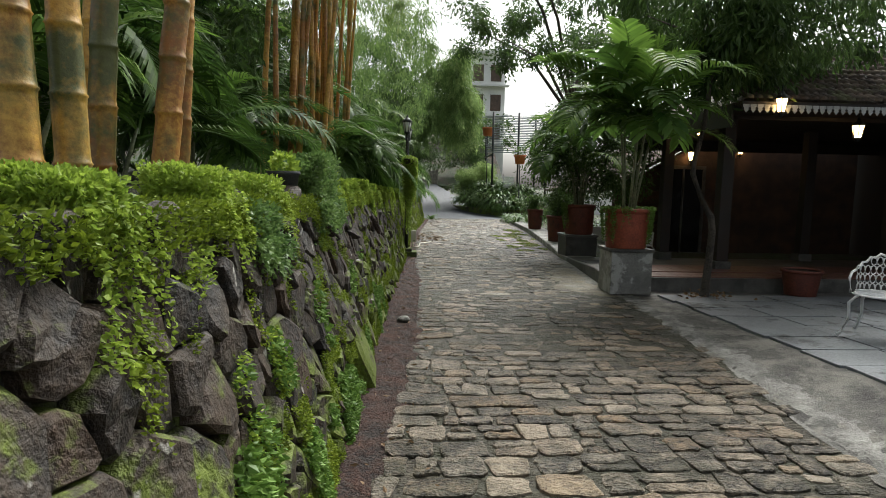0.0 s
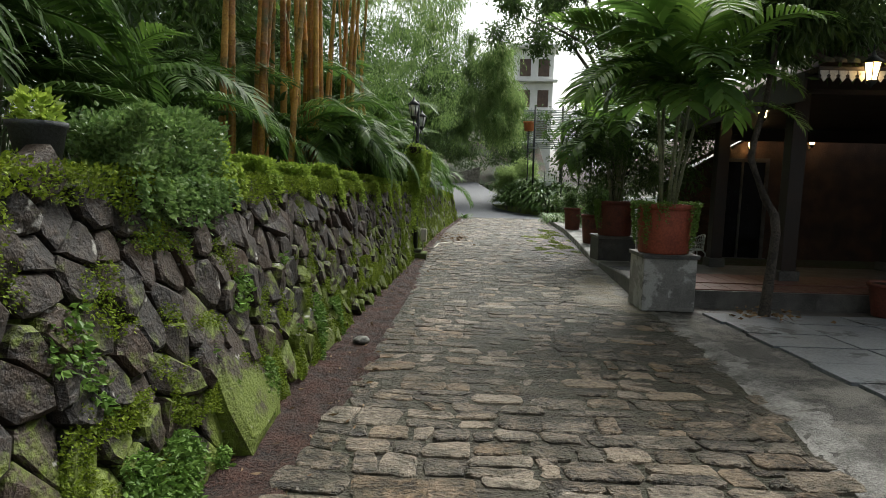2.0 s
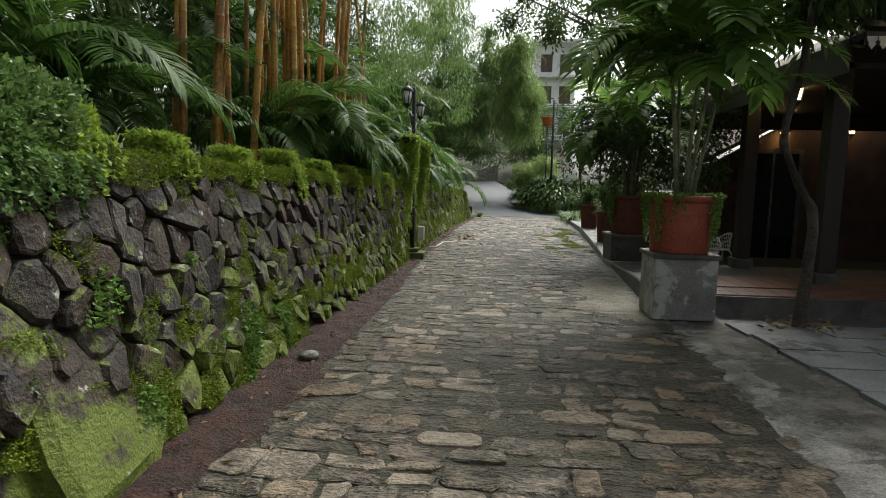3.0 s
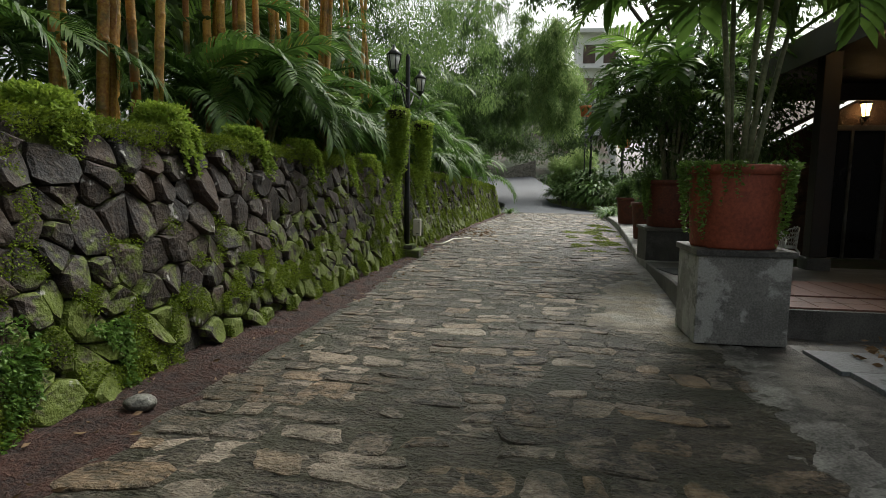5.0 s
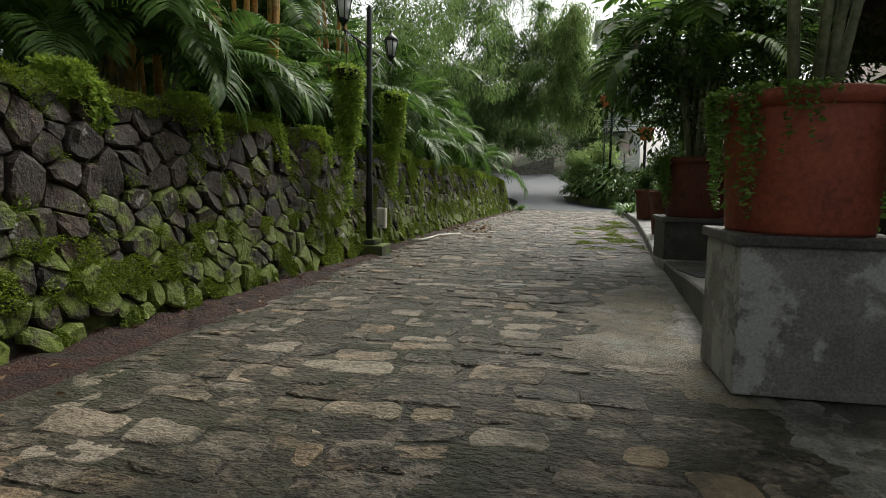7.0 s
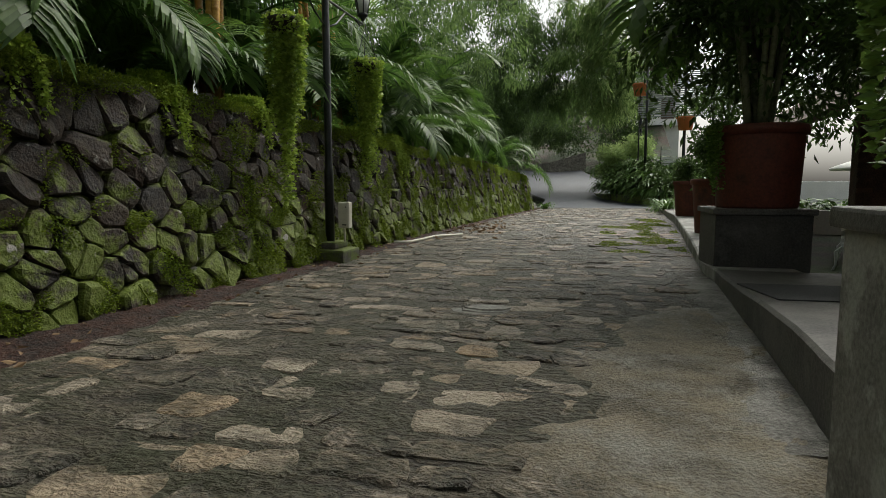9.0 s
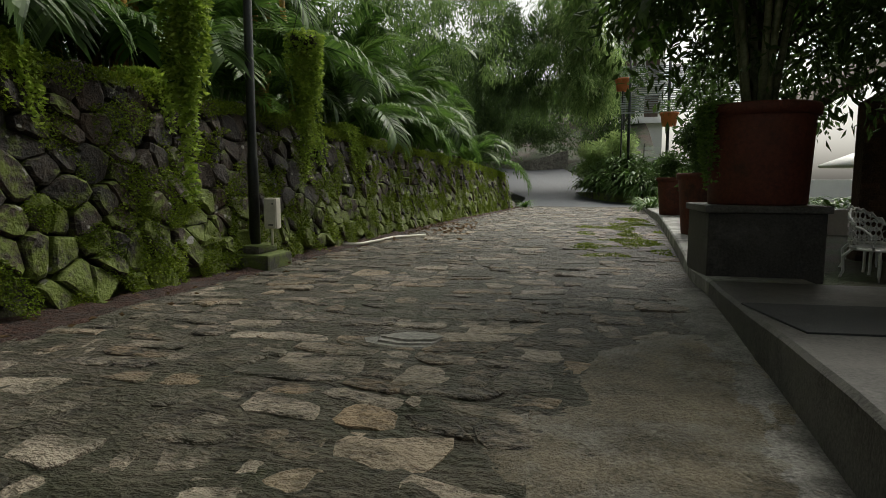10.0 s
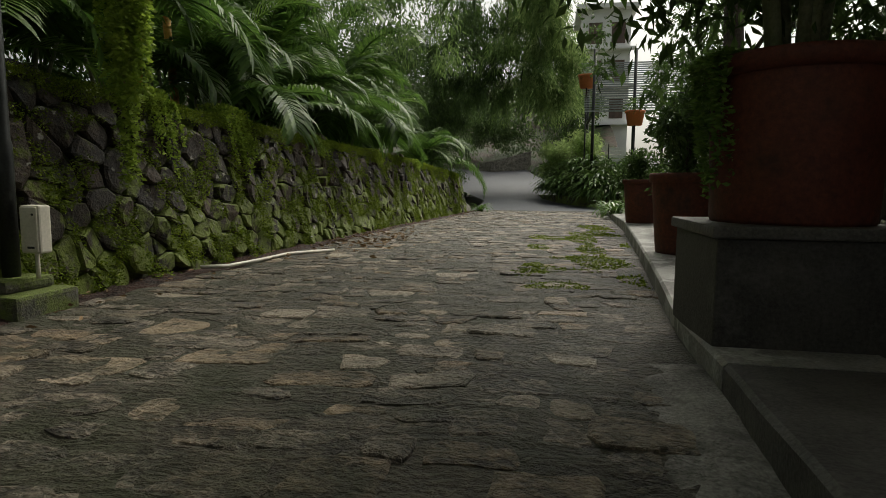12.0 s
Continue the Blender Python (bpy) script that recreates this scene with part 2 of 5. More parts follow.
M_WHITE_IRON = surface("white_painted_iron", (0.55, 0.56, 0.56), (0.8, 0.8, 0.8), 6, 60, 0.4, 0.2, 0.002)
M_WHITE = surface("white_paint", (0.74, 0.74, 0.72), (0.88, 0.88, 0.86), 0.8, 20, 0.7, 0.15, 0.003)
M_PLASTIC = surface("cream_plastic", (0.50, 0.48, 0.40), (0.66, 0.63, 0.54), 5, 60, 0.5, 0.1, 0.002)
M_ASPHALT = surface("asphalt", (0.035, 0.039, 0.048), (0.085, 0.092, 0.108), 0.6, 50, 0.5, 0.5, 0.006)
M_ASPHALT.node_tree.nodes["Principled BSDF"].inputs["Specular IOR Level"].default_value = 0.25
M_BARK = surface("bark", (0.022, 0.018, 0.014), (0.105, 0.088, 0.07), 6, 40, 0.85, 1.0, 0.015)
M_CANE = surface("palm_cane", (0.08, 0.10, 0.045), (0.24, 0.255, 0.15), 5, 30, 0.55, 0.4, 0.005)
M_BAMBOO = surface("golden_bamboo", (0.26, 0.10, 0.018), (0.62, 0.36, 0.07), 1.8, 30, 0.42, 0.3, 0.006, piece=0.7, stain=(0.09, 0.10, 0.03), stain_scale=1.6, stain_at=0.57)
M_RUBBER = surface("dark_mat", (0.015, 0.018, 0.02), (0.05, 0.055, 0.06), 4, 80, 0.75, 0.6, 0.004)
L_CREEP = foliage("creeper_leaf", (0.12, 0.20, 0.025), (0.40, 0.52, 0.08), 0.5, 0.45)
L_HEDGE = foliage("hedge_leaf", (0.05, 0.11, 0.03), (0.22, 0.33, 0.10), 0.36, 0.35)
L_PALM = foliage("palm_leaf", (0.013, 0.038, 0.010), (0.145, 0.265, 0.05), 0.45, 0.42)
L_PALM_LIGHT = foliage("young_palm_leaf", (0.06, 0.13, 0.02), (0.20, 0.33, 0.06), 0.45, 0.5)
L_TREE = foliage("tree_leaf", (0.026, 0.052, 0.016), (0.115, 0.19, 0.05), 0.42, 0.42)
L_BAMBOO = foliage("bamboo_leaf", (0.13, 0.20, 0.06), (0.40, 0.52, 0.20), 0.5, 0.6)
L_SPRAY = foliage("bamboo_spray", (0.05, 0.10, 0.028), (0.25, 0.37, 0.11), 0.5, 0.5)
L_LILY = foliage("strap_leaf", (0.035, 0.085, 0.02), (0.16, 0.27, 0.06), 0.38, 0.25)
L_MOSS = foliage("moss_tuft", (0.05, 0.085, 0.008), (0.26, 0.34, 0.03), 0.7, 0.25)
L_HERB = foliage("herb_leaf", (0.06, 0.13, 0.022), (0.21, 0.34, 0.07), 0.45, 0.25)
L_POT_PALM = foliage("potted_palm_leaf", (0.03, 0.075, 0.014), (0.17, 0.30, 0.06), 0.36, 0.4)
L_DRY = foliage("dry_leaf", (0.10, 0.06, 0.03), (0.30, 0.20, 0.11), 0.7, 0.1)


# ---- mesh tools ----
rng = np.random.default_rng(7)


def mesh_of(name, verts, faces, smooth=False):
    me = bpy.data.meshes.new(name)
    me.from_pydata([tuple(v) for v in verts], [], [tuple(f) for f in faces])
    if smooth:
        me.polygons.foreach_set("use_smooth", [True] * len(me.polygons))
    me.update()
    return me


def put(name, me, material=None, parent=None, m=None):
    if material and not me.materials:
        me.materials.append(material)
    ob = new(name, me)
    if parent:
        ob.parent = parent
    if m is not None:
        ob.matrix_basis = m
    return ob


def part(name, bm, material, parent, label=""):
    me = bpy.data.meshes.new(name)
    bm.to_mesh(me)
    bm.free()
    return tagged(put(name, me, material, parent), label)


def empty(name, label, category, m=None, group="", kind=""):
    ob = new(name)
    if m is not None:
        ob.matrix_basis = m
    return tagged(ob, label, category, group, kind)


def block(bm, x0, x1, y0, y1, z0, z1, bevel=0.0):
    r = bmesh.ops.create_cube(bm, size=1.0)
    bmesh.ops.scale(bm, vec=(x1 - x0, y1 - y0, z1 - z0), verts=r["verts"])
    bmesh.ops.translate(bm, vec=((x0 + x1) / 2, (y0 + y1) / 2, (z0 + z1) / 2), verts=r["verts"])
    if bevel:
        edges = list({e for v in r["verts"] for e in v.link_edges})
        bmesh.ops.bevel(bm, geom=edges, offset=bevel, segments=2, affect="EDGES", profile=0.6)
    return bm


def box(x0, x1, y0, y1, z0, z1, bevel=0.0):
    return block(bmesh.new(), x0, x1, y0, y1, z0, z1, bevel)


def tube_arrays(points, radii, sides=8):
    """A tapered tube along points, as vertices and faces."""
    pts = [Vector(p) for p in points]
    verts, faces = [], []
    for i, p in enumerate(pts):
        d = (pts[min(i + 1, len(pts) - 1)] - pts[max(i - 1, 0)]).normalized()
        a = d.orthogonal().normalized() if abs(d.z) > 0.9 else d.cross(Vector((0, 0, 1))).normalized()
        if abs(d.z) > 0.9:
            a = (Vector((1, 0, 0)) - d * d.x).normalized()
        b = d.cross(a)
        for k in range(sides):
            w = 2 * math.pi * k / sides
            verts.append(p + (a * math.cos(w) + b * math.sin(w)) * radii[i])
    n = len(pts)
    for i in range(n - 1):
        for k in range(sides):
            k2 = (k + 1) % sides
            faces.append((i * sides + k, i * sides + k2, (i + 1) * sides + k2, (i + 1) * sides + k))
    faces.append(tuple(range(sides))[::-1])
    faces.append(tuple((n - 1) * sides + k for k in range(sides)))
    return verts, faces


def tube(name, points, radii, material, parent=None, sides=8, label=""):
    if not hasattr(radii, "__len__"):
        radii = [radii] * len(points)
    return tagged(put(name, mesh_of(name, *tube_arrays(points, radii, sides), smooth=True), material, parent), label)


def lathe(name, profile, material, parent=None, sides=32, label="", wobble=0.0):
    """A turned body from (radius, height) pairs."""
    verts, faces = [], []
    for r, z in profile:
        for k in range(sides):
            w = 2 * math.pi * k / sides
            q = r * (1 + wobble * noise.noise((math.cos(w) * 1.3, math.sin(w) * 1.3, z)))
            verts.append((q * math.cos(w), q * math.sin(w), z))
    for i in range(len(profile) - 1):
        for k in range(sides):
            k2 = (k + 1) % sides
            faces.append((i * sides + k, i * sides + k2, (i + 1) * sides + k2, (i + 1) * sides + k))
    faces.append(tuple(range(sides))[::-1])
    return tagged(put(name, mesh_of(name, verts, faces, True), material, parent), label)


def leaves(name, P, D, size, aspect=0.45, fold=0.25, rnd=0.35):
    """One small folded blade at each place P, pointing along D."""
    n = len(P)
    D = D / np.maximum(np.linalg.norm(D, axis=1, keepdims=True), 1e-6)
    R = rng.normal(size=(n, 3))
    S = np.cross(D, R)
    S /= np.maximum(np.linalg.norm(S, axis=1, keepdims=True), 1e-6)
    U = np.cross(S, D)
    l = size * (1 + rnd * rng.uniform(-1, 1, (n, 1)))
    w = l * aspect * 0.5
    mid = P + D * l * 0.45
    V = np.stack([P, mid + S * w + U * w * fold, P + D * l - U * l * 0.08, mid - S * w + U * w * fold], 1).reshape(-1, 3)
    b = np.arange(n)[:, None] * 4
    F = np.concatenate([b + [0, 1, 2], b + [0, 2, 3]], 1).reshape(-1, 3)
    return mesh_of(name, V.tolist(), F.tolist())


def clumps(n, centres, radii, hang=0.0, out=0.8, shell=0.75):
    """Leaf places and ways on the shells of clumps."""
    k = rng.integers(0, len(centres), n)
    d = rng.normal(size=(n, 3))
    d /= np.linalg.norm(d, axis=1, keepdims=True)
    r = np.asarray(radii)[k][:, None] if np.ndim(radii) else radii
    q = shell + (1 - shell) * rng.uniform(-1, 1, (n, 1))
    P = np.asarray(centres)[k] + d * r * q
    D = d * out + rng.normal(size=(n, 3)) * 0.5 + np.array([0, 0, -hang])
    return P, D


def line(y, pairs):
    """The value at y of a line given by (y, value) pairs."""
    return float(np.interp(y, [p[0] for p in pairs], [p[1] for p in pairs]))


# ---- ground ----
FOOT = [(-8, -0.60), (4, -0.39), (9, -0.32), (15, -0.13), (20, -0.05), (26, 0.17), (34.5, 0.72)]
HIGH = [(-8, 1.88), (6, 1.86), (16, 1.76), (20, 1.68), (28, 1.58), (34.5, 1.30)]
BATTER = 0.22
KERB = [(12.2, 4.06), (13.2, 4.17), (14.7, 4.27), (16, 4.37), (17, 4.40), (19.2, 4.60), (22, 4.86), (26, 5.2), (36, 5.75)]
ROAD_END = 36.2


PLATFORM = [(11, 0.33), (13, 0.29), (15.5, 0.16), (17, 0.12), (19, 0.18), (26, 0.22), (36, 0.12)]


def soil_wide(y):
    return line(y, [(4, 0.27), (7.8, 0.54), (11.5, 0.52), (15.5, 0.30), (20, 0.25)])


def foot(y):
    return line(y, FOOT)


def crust(x, y):
    """The mortar laps over the stones' edges here and there."""
    a = noise.noise((x * 2.1, y * 2.1, 50)) * 0.010 + noise.noise((x * 5.5, y * 5.5, 60)) * 0.012 + noise.noise((x * 12, y * 12, 70)) * 0.006
    return relief(x, y) + a - line(y, [(5.5, 0.007), (7.5, -0.003), (10, -0.006)])


def relief(x, y):
    return 0.012 * noise.noise((x * 0.7, y * 0.7, 3.0)) + 0.006 * noise.noise((x * 2.3, y * 2.3, 9.0))


def road_right(y):
    return line(y, [(-8, 3.6), (4, 3.6), (7, 3.95), (11, 4.1), *KERB])


ground = put("ground", mesh_of("ground", [(-400, -400, -0.12), (400, -400, -0.12), (400, 600, -0.12), (-400, 600, -0.12)], [(0, 1, 2, 3)]), M_EARTH)
tagged(ground, "dark earth ground reaching to the distance", "ground", kind="structure")


def sheet(name, y0, y1, left, right, height, material, step=0.14, across=30):
    rows = int((y1 - y0) / step) + 1
    V, F = [], []
    for i in range(rows):
        y = y0 + (y1 - y0) * i / (rows - 1)
        a, b = left(y), right(y)
        for j in range(across + 1):
            x = a + (b - a) * j / across
            V.append((x, y, height(x, y)))
    for i in range(rows - 1):
        for j in range(across):
            k = i * (across + 1) + j
            F.append((k, k + 1, k + across + 2, k + across + 1))
    return put(name, mesh_of(name, V, F, True), material)


road = tagged(sheet("road", -8, ROAD_END, lambda y: foot(y) + soil_wide(y), lambda y: road_right(y) + 0.45, crust, M_MORTAR, 0.06, 80),
              "damp uneven stone-paved lane with dark mortar joints", "road", kind="structure")
def soil_z(x, y):
    a = foot(y) + soil_wide(y)
    z = 0.008 + 0.07 * max(0, a - 0.1 - x) + 0.03 * noise.noise((x * 5, y * 5, 1)) + 0.016 * noise.noise((x * 15, y * 15, 2))
    return z - 0.35 * max(0, x - a - 0.03 + 0.08 * noise.noise((1, y * 4, 3)))


soil = tagged(sheet("soil_strip", -8, ROAD_END, lambda y: foot(y) - 0.1, lambda y: foot(y) + soil_wide(y) + 0.14, soil_z, M_SOIL, 0.06, 16),
              "reddish-brown bare soil strip along the wall's foot", "soil", kind="structure")

# ---- asphalt beyond ----
def climb(y):
    t = max(0.0, y - 36.0)
    return 0.02 + 0.012 * t + 0.0046 * t * t


asphalt = tagged(sheet("asphalt_road", ROAD_END - 0.05, 62, lambda y: line(y, [(36, 0.7), (42, 0.6), (46, -0.8), (54, -6), (62, -12)]),
                       lambda y: line(y, [(36, 6.6), (39, 6.4), (42, 5.4), (46, 4.6), (52, 3.4), (62, 0.5)]), lambda x, y: climb(y), M_ASPHALT, 0.5, 12),
                 "smooth grey asphalt drive climbing round a bend", "road", kind="structure")


# ---- rubble retaining wall ----
def cells(width, height, sx, sy, jitter, seed, drop=0.0):
    """Irregular cells of jittered points: each as an outline round its middle."""
    r = random.Random(seed)
    nx, ny = int(width / sx), int(height / sy)
    pts = {}
    for i in range(-2, nx + 2):
        for j in range(-2, ny + 2):
            if r.random() < drop:
                continue
            pts[i, j] = ((i + 0.5 + 0.5 * (j % 2) + r.uniform(-jitter, jitter)) * sx, (j + 0.5 + r.uniform(-jitter, jitter)) * height / ny)
    out = []
    for (i, j), (px, py) in pts.items():
        if not (0 <= i < nx and 0 <= j < ny):
            continue
        poly = [(px - sx * 2, py - sy * 2), (px + sx * 2, py - sy * 2), (px + sx * 2, py + sy * 2), (px - sx * 2, py + sy * 2)]
        for di in range(-2, 3):
            for dj in range(-2, 3):
                if (di or dj) and (i + di, j + dj) in pts:
                    qx, qy = pts[i + di, j + dj]
                    mx, my, dx, dy = (px + qx) / 2, (py + qy) / 2, qx - px, qy - py
                    nxt = []
                    for k in range(len(poly)):
                        a, b = poly[k], poly[(k + 1) % len(poly)]
                        sa = (a[0] - mx) * dx + (a[1] - my) * dy
                        sb = (b[0] - mx) * dx + (b[1] - my) * dy
                        if sa <= 0:
                            nxt.append(a)
                        if (sa < 0) != (sb < 0):
                            u = sa / (sa - sb)
                            nxt.append((a[0] + (b[0] - a[0]) * u, a[1] + (b[1] - a[1]) * u))
                    poly = nxt
                    if len(poly) < 3:
                        break
            if len(poly) < 3:
                break
        if len(poly) >= 3:
            out.append((px, py, poly))
    return out


def rounded(poly, count, cut=0.12):
    """The outline with its corners cut, as that many points."""
    q = []
    n = len(poly)
    for k in range(n):
        a, b = poly[k], poly[(k + 1) % n]
        q.append((a[0] + (b[0] - a[0]) * cut, a[1] + (b[1] - a[1]) * cut))
        q.append((b[0] + (a[0] - b[0]) * cut, b[1] + (a[1] - b[1]) * cut))
    seg = [math.dist(q[k], q[(k + 1) % len(q)]) for k in range(len(q))]
    total, out, k, run = sum(seg), [], 0, 0.0
    for c in range(count):
        s = total * c / count
        while run + seg[k] < s and k < len(seg) - 1:
            run += seg[k]
            k += 1
        u = (s - run) / max(seg[k], 1e-6)
        a, b = q[k], q[(k + 1) % len(q)]
        out.append((a[0] + (b[0] - a[0]) * u, a[1] + (b[1] - a[1]) * u))
    return out


def boulder(place, poly, px, py, proud, gap, r, count=10):
    """A rounded stone over an outline; place(u, v, out) gives the world."""
    ring = rounded(poly, count, 0.07)
    V, F = [], []
    tilt = (r.uniform(-0.35, 0.35), r.uniform(-0.35, 0.35))
    rad = max(math.dist((px, py), q) for q in ring)
    for shrink, out in ((gap, -0.04), (gap * 0.97, proud * 0.55), (gap * 0.80, proud)):
        for u, v in ring:
            du, dv = u - px, v - py
            w = out + (tilt[0] * du + tilt[1] * dv) * (0 if out < 0 else 0.6) + (0 if out < 0 else r.uniform(-0.2, 0.2) * proud)
            V.append(place(px + du * shrink, py + dv * shrink, w))
    V.append(place(px, py, proud * r.uniform(0.8, 1.25)))
    for lev in range(2):
        for k in range(count):
            k2 = (k + 1) % count
            F.append((lev * count + k, lev * count + k2, (lev + 1) * count + k2, (lev + 1) * count + k))
    for k in range(count):
        F.append((2 * count + k, 2 * count + (k + 1) % count, 3 * count))
    return V, F


def wall_place(u, v, out):
    y = u - 4.0
    s = v
    return (foot(y) - BATTER * s + out, y, s)


def wall_top(y):
    return line(y, HIGH)


# the wall's core, with a real thickness
V, F = [], []
ys = [-8 + 0.5 * i for i in range(86)]
for y in ys:
    h = wall_top(y)
    for x, z in ((foot(y) - 0.03, -0.1), (foot(y) - BATTER * h - 0.03, h - 0.03), (foot(y) - BATTER * h - 0.42, h - 0.03), (foot(y) - 0.9, -0.1)):
        V.append((x, y, z))
for i in range(len(ys) - 1):
    for k in range(4):
        F.append((i * 4 + k, i * 4 + (k + 1) % 4, i * 4 + 4 + (k + 1) % 4, i * 4 + 4 + k))
F += [(0, 1, 2, 3), (len(V) - 4, len(V) - 3, len(V) - 2, len(V) - 1)]
wall_west = tagged(put("wall_west", mesh_of("wall_west", V, F), M_JOINT), "mossy dark rubble-stone retaining wall, leaning back", "wall", kind="structure")

# raised bank behind the wall
bank = tagged(sheet("bank", -8, 60, lambda y: -40, lambda y: foot(y) - 0.36 - BATTER * wall_top(y) if y < 34.5 else -1.0 - (y - 34.5) * 0.35,
                    lambda x, y: (wall_top(y) if y < 34.5 else 1.3) - 0.05 + 0.09 * max(0, -1.2 - x) + 0.06 * noise.noise((x, y, 4)), M_EARTH, 0.8, 40),
              "dark planted earth bank held by the wall", "bank", kind="structure")


# ---- right side: kerb platform, patio, pavilion ----
def prism(name, ys, section, material, parent):
    """A body along y; section(y) gives its outline in x and z."""
    V, F = [], []
    for y in ys:
        ring = section(y)
        V += [(px, y, pz) for px, pz in ring]
    k = len(ring)
    for i in range(len(ys) - 1):
        for j in range(k):
            F.append((i * k + j, i * k + k + j, i * k + k + (j + 1) % k, i * k + (j + 1) % k))
    F += [tuple(range(k)), tuple(len(V) - 1 - j for j in range(k))]
    return put(name, mesh_of(name, V, F), material, parent)


def kerb_section(wide):
    def ring(y):
        x, h = line(y, KERB), line(y, PLATFORM)
        x += 0.012 * noise.noise((0, y * 1.7, 5))
        return [(x, -0.3), (x, h - 0.02), (x + 0.02, h), (wide if wide else x + 0.75, h), (wide if wide else x + 0.75, -0.3)]
    return ring


platform = empty("kerb_platform", "low grey concrete platform beside the lane", "platform", kind="structure")
prism("body", [11.98 + 0.2 * i for i in range(21)], kerb_section(16.0), M_CONC_DARK, platform)
prism("front", [11.45, 11.97], lambda y: [(4.80, -0.1), (4.80, 0.28), (4.82, 0.295), (16, 0.295), (16, -0.1)], M_CONC_DARK, platform)
kerb = empty("kerb", "pale worn concrete kerb ledge along the lane", "kerb", kind="structure")
prism("body", [16.0 + 0.5 * i for i in range(41)], kerb_section(None), M_CONC, kerb)


def patio_z(y):
    return line(y, [(-8, 0.22), (6, 0.18), (11, 0.05), (12, 0.05)])


apron = tagged(sheet("concrete_apron", -8, 11.7, lambda y: road_right(y) - 0.10 + 0.16 * noise.noise((2, y * 0.9, 0)) + 0.09 * noise.noise((2, y * 3.1, 0)) + 0.04 * noise.noise((2, y * 9, 0)), lambda y: 5.0,
                     lambda x, y: relief(x, y) + 0.002 + 0.012 * noise.noise((x * 4, y * 4, 8)) + (patio_z(y) - 0.03) * min(1, max(0, (x - road_right(y) + 0.1) / 0.9)), M_APRON, 0.12, 22),
               "stained rough concrete ramp between lane and patio", "apron", kind="structure")
tagged(sheet("mortar_strip", -4, 11.1, lambda y: road_right(y) - 0.14 + 0.1 * noise.noise((4, y * 1.1, 0)), lambda y: road_right(y) + 0.30 + 0.12 * noise.noise((6, y * 1.3, 0)),
             lambda x, y: relief(x, y) + 0.010 + (patio_z(y) - 0.03) * min(1, max(0, (x - road_right(y) + 0.1) / 0.9)) + 0.012 * noise.noise((x * 4, y * 4, 8)) + 0.010 * noise.noise((x * 9, y * 9, 18)) + 0.005 * noise.noise((x * 27, y * 27, 19)) - 0.05 * abs(x - road_right(y) - 0.08), M_PALE, 0.04, 16),
       "ragged pale mortar band along the lane's edge", "road", kind="structure")
tagged(sheet("mortar_fillet", 12.1, 16.4, lambda y: road_right(y) - 0.42 + 0.12 * noise.noise((8, y * 1.4, 0)), lambda y: road_right(y) + 0.02,
             lambda x, y: relief(x, y) + 0.022 + 0.007 * noise.noise((x * 7, y * 3, 21)) + 0.006 * noise.noise((x * 19, y * 9, 22)) - 0.10 * max(0, road_right(y) - 0.12 - x), M_PALE, 0.04, 14),
       "pale smeared mortar along the kerb's foot", "road", kind="structure")
patio = tagged(sheet("patio", -8, 11.45, lambda y: 4.75, lambda y: 16, lambda x, y: patio_z(y) - 0.035, M_CONC_DARK, 1.0, 12), "patio of large grey slate slabs with dark joints", "patio", kind="structure")
patch_edge = lambda y: 3.05 + 0.35 * noise.noise((3, y * 1.3, 0)) + 0.12 * noise.noise((3, y * 5, 0)) + max(0, y - 13.4) * 0.55 + max(0, 11.6 - y) * 0.8
tagged(sheet("concrete_patch", 10.9, 16.0, patch_edge, lambda y: road_right(y) + 0.02,
             lambda x, y: relief(x, y) + 0.010 + 0.008 * noise.noise((x * 3, y * 3, 11)) + 0.006 * noise.noise((x * 11, y * 11, 12)) + 0.004 * noise.noise((x * 31, y * 31, 13)) + 0.008 - max(0, patch_edge(y) + 0.25 - x) * 0.08, M_PATCH, 0.035, 60),
       "worn tan concrete patch in the lane", "road", kind="structure")
floor_tiles = empty("verandah_floor", "dull red clay-tiled verandah floor", "floor", kind="structure")
terrace = part("lower_terrace", box(5.5, 16, 16.0, 34, -0.4, -0.25), M_CONC, None)
tagged(terrace, "pale concrete lower terrace with garden chairs", "terrace", kind="structure")


def pillar(x, y, z0, z1, w):
    p = empty("timber_post", "dark stained square timber post of the pavilion", "post", pose(x, y, 0), "pavilion posts")
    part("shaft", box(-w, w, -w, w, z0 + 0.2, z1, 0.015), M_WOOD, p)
    part("base", box(-w - 0.05, w + 0.05, -w - 0.05, w + 0.05, z0, z0 + 0.2, 0.02), M_CONC_DARK, p)


for x in (6.9, 10.8, 14.2):
    for y in (12.75, 15.7):
        pillar(x, y, line(y, PLATFORM), 3.75, 0.13)

pav = empty("pavilion_roof", "weathered clay-tile pavilion roof with a fretted fringe", "roof", kind="structure")
EAVE_X, EAVE_Y, EAVE_Z, RISE = 6.3, 11.2, 3.72, 0.52


def slope(name, corners, material, parent, thick=0.08):
    a = [Vector(c) for c in corners]
    n = (a[1] - a[0]).cross(a[2] - a[0]).normalized() * thick
    V = a + [c - n for c in a]
    k = len(a)
    F = [tuple(range(k)), tuple(range(2 * k - 1, k - 1, -1))] + [(i, (i + 1) % k + 0, (i + 1) % k + k, i + k) for i in range(k)]
    return put(name, mesh_of(name, V, F), material, parent)


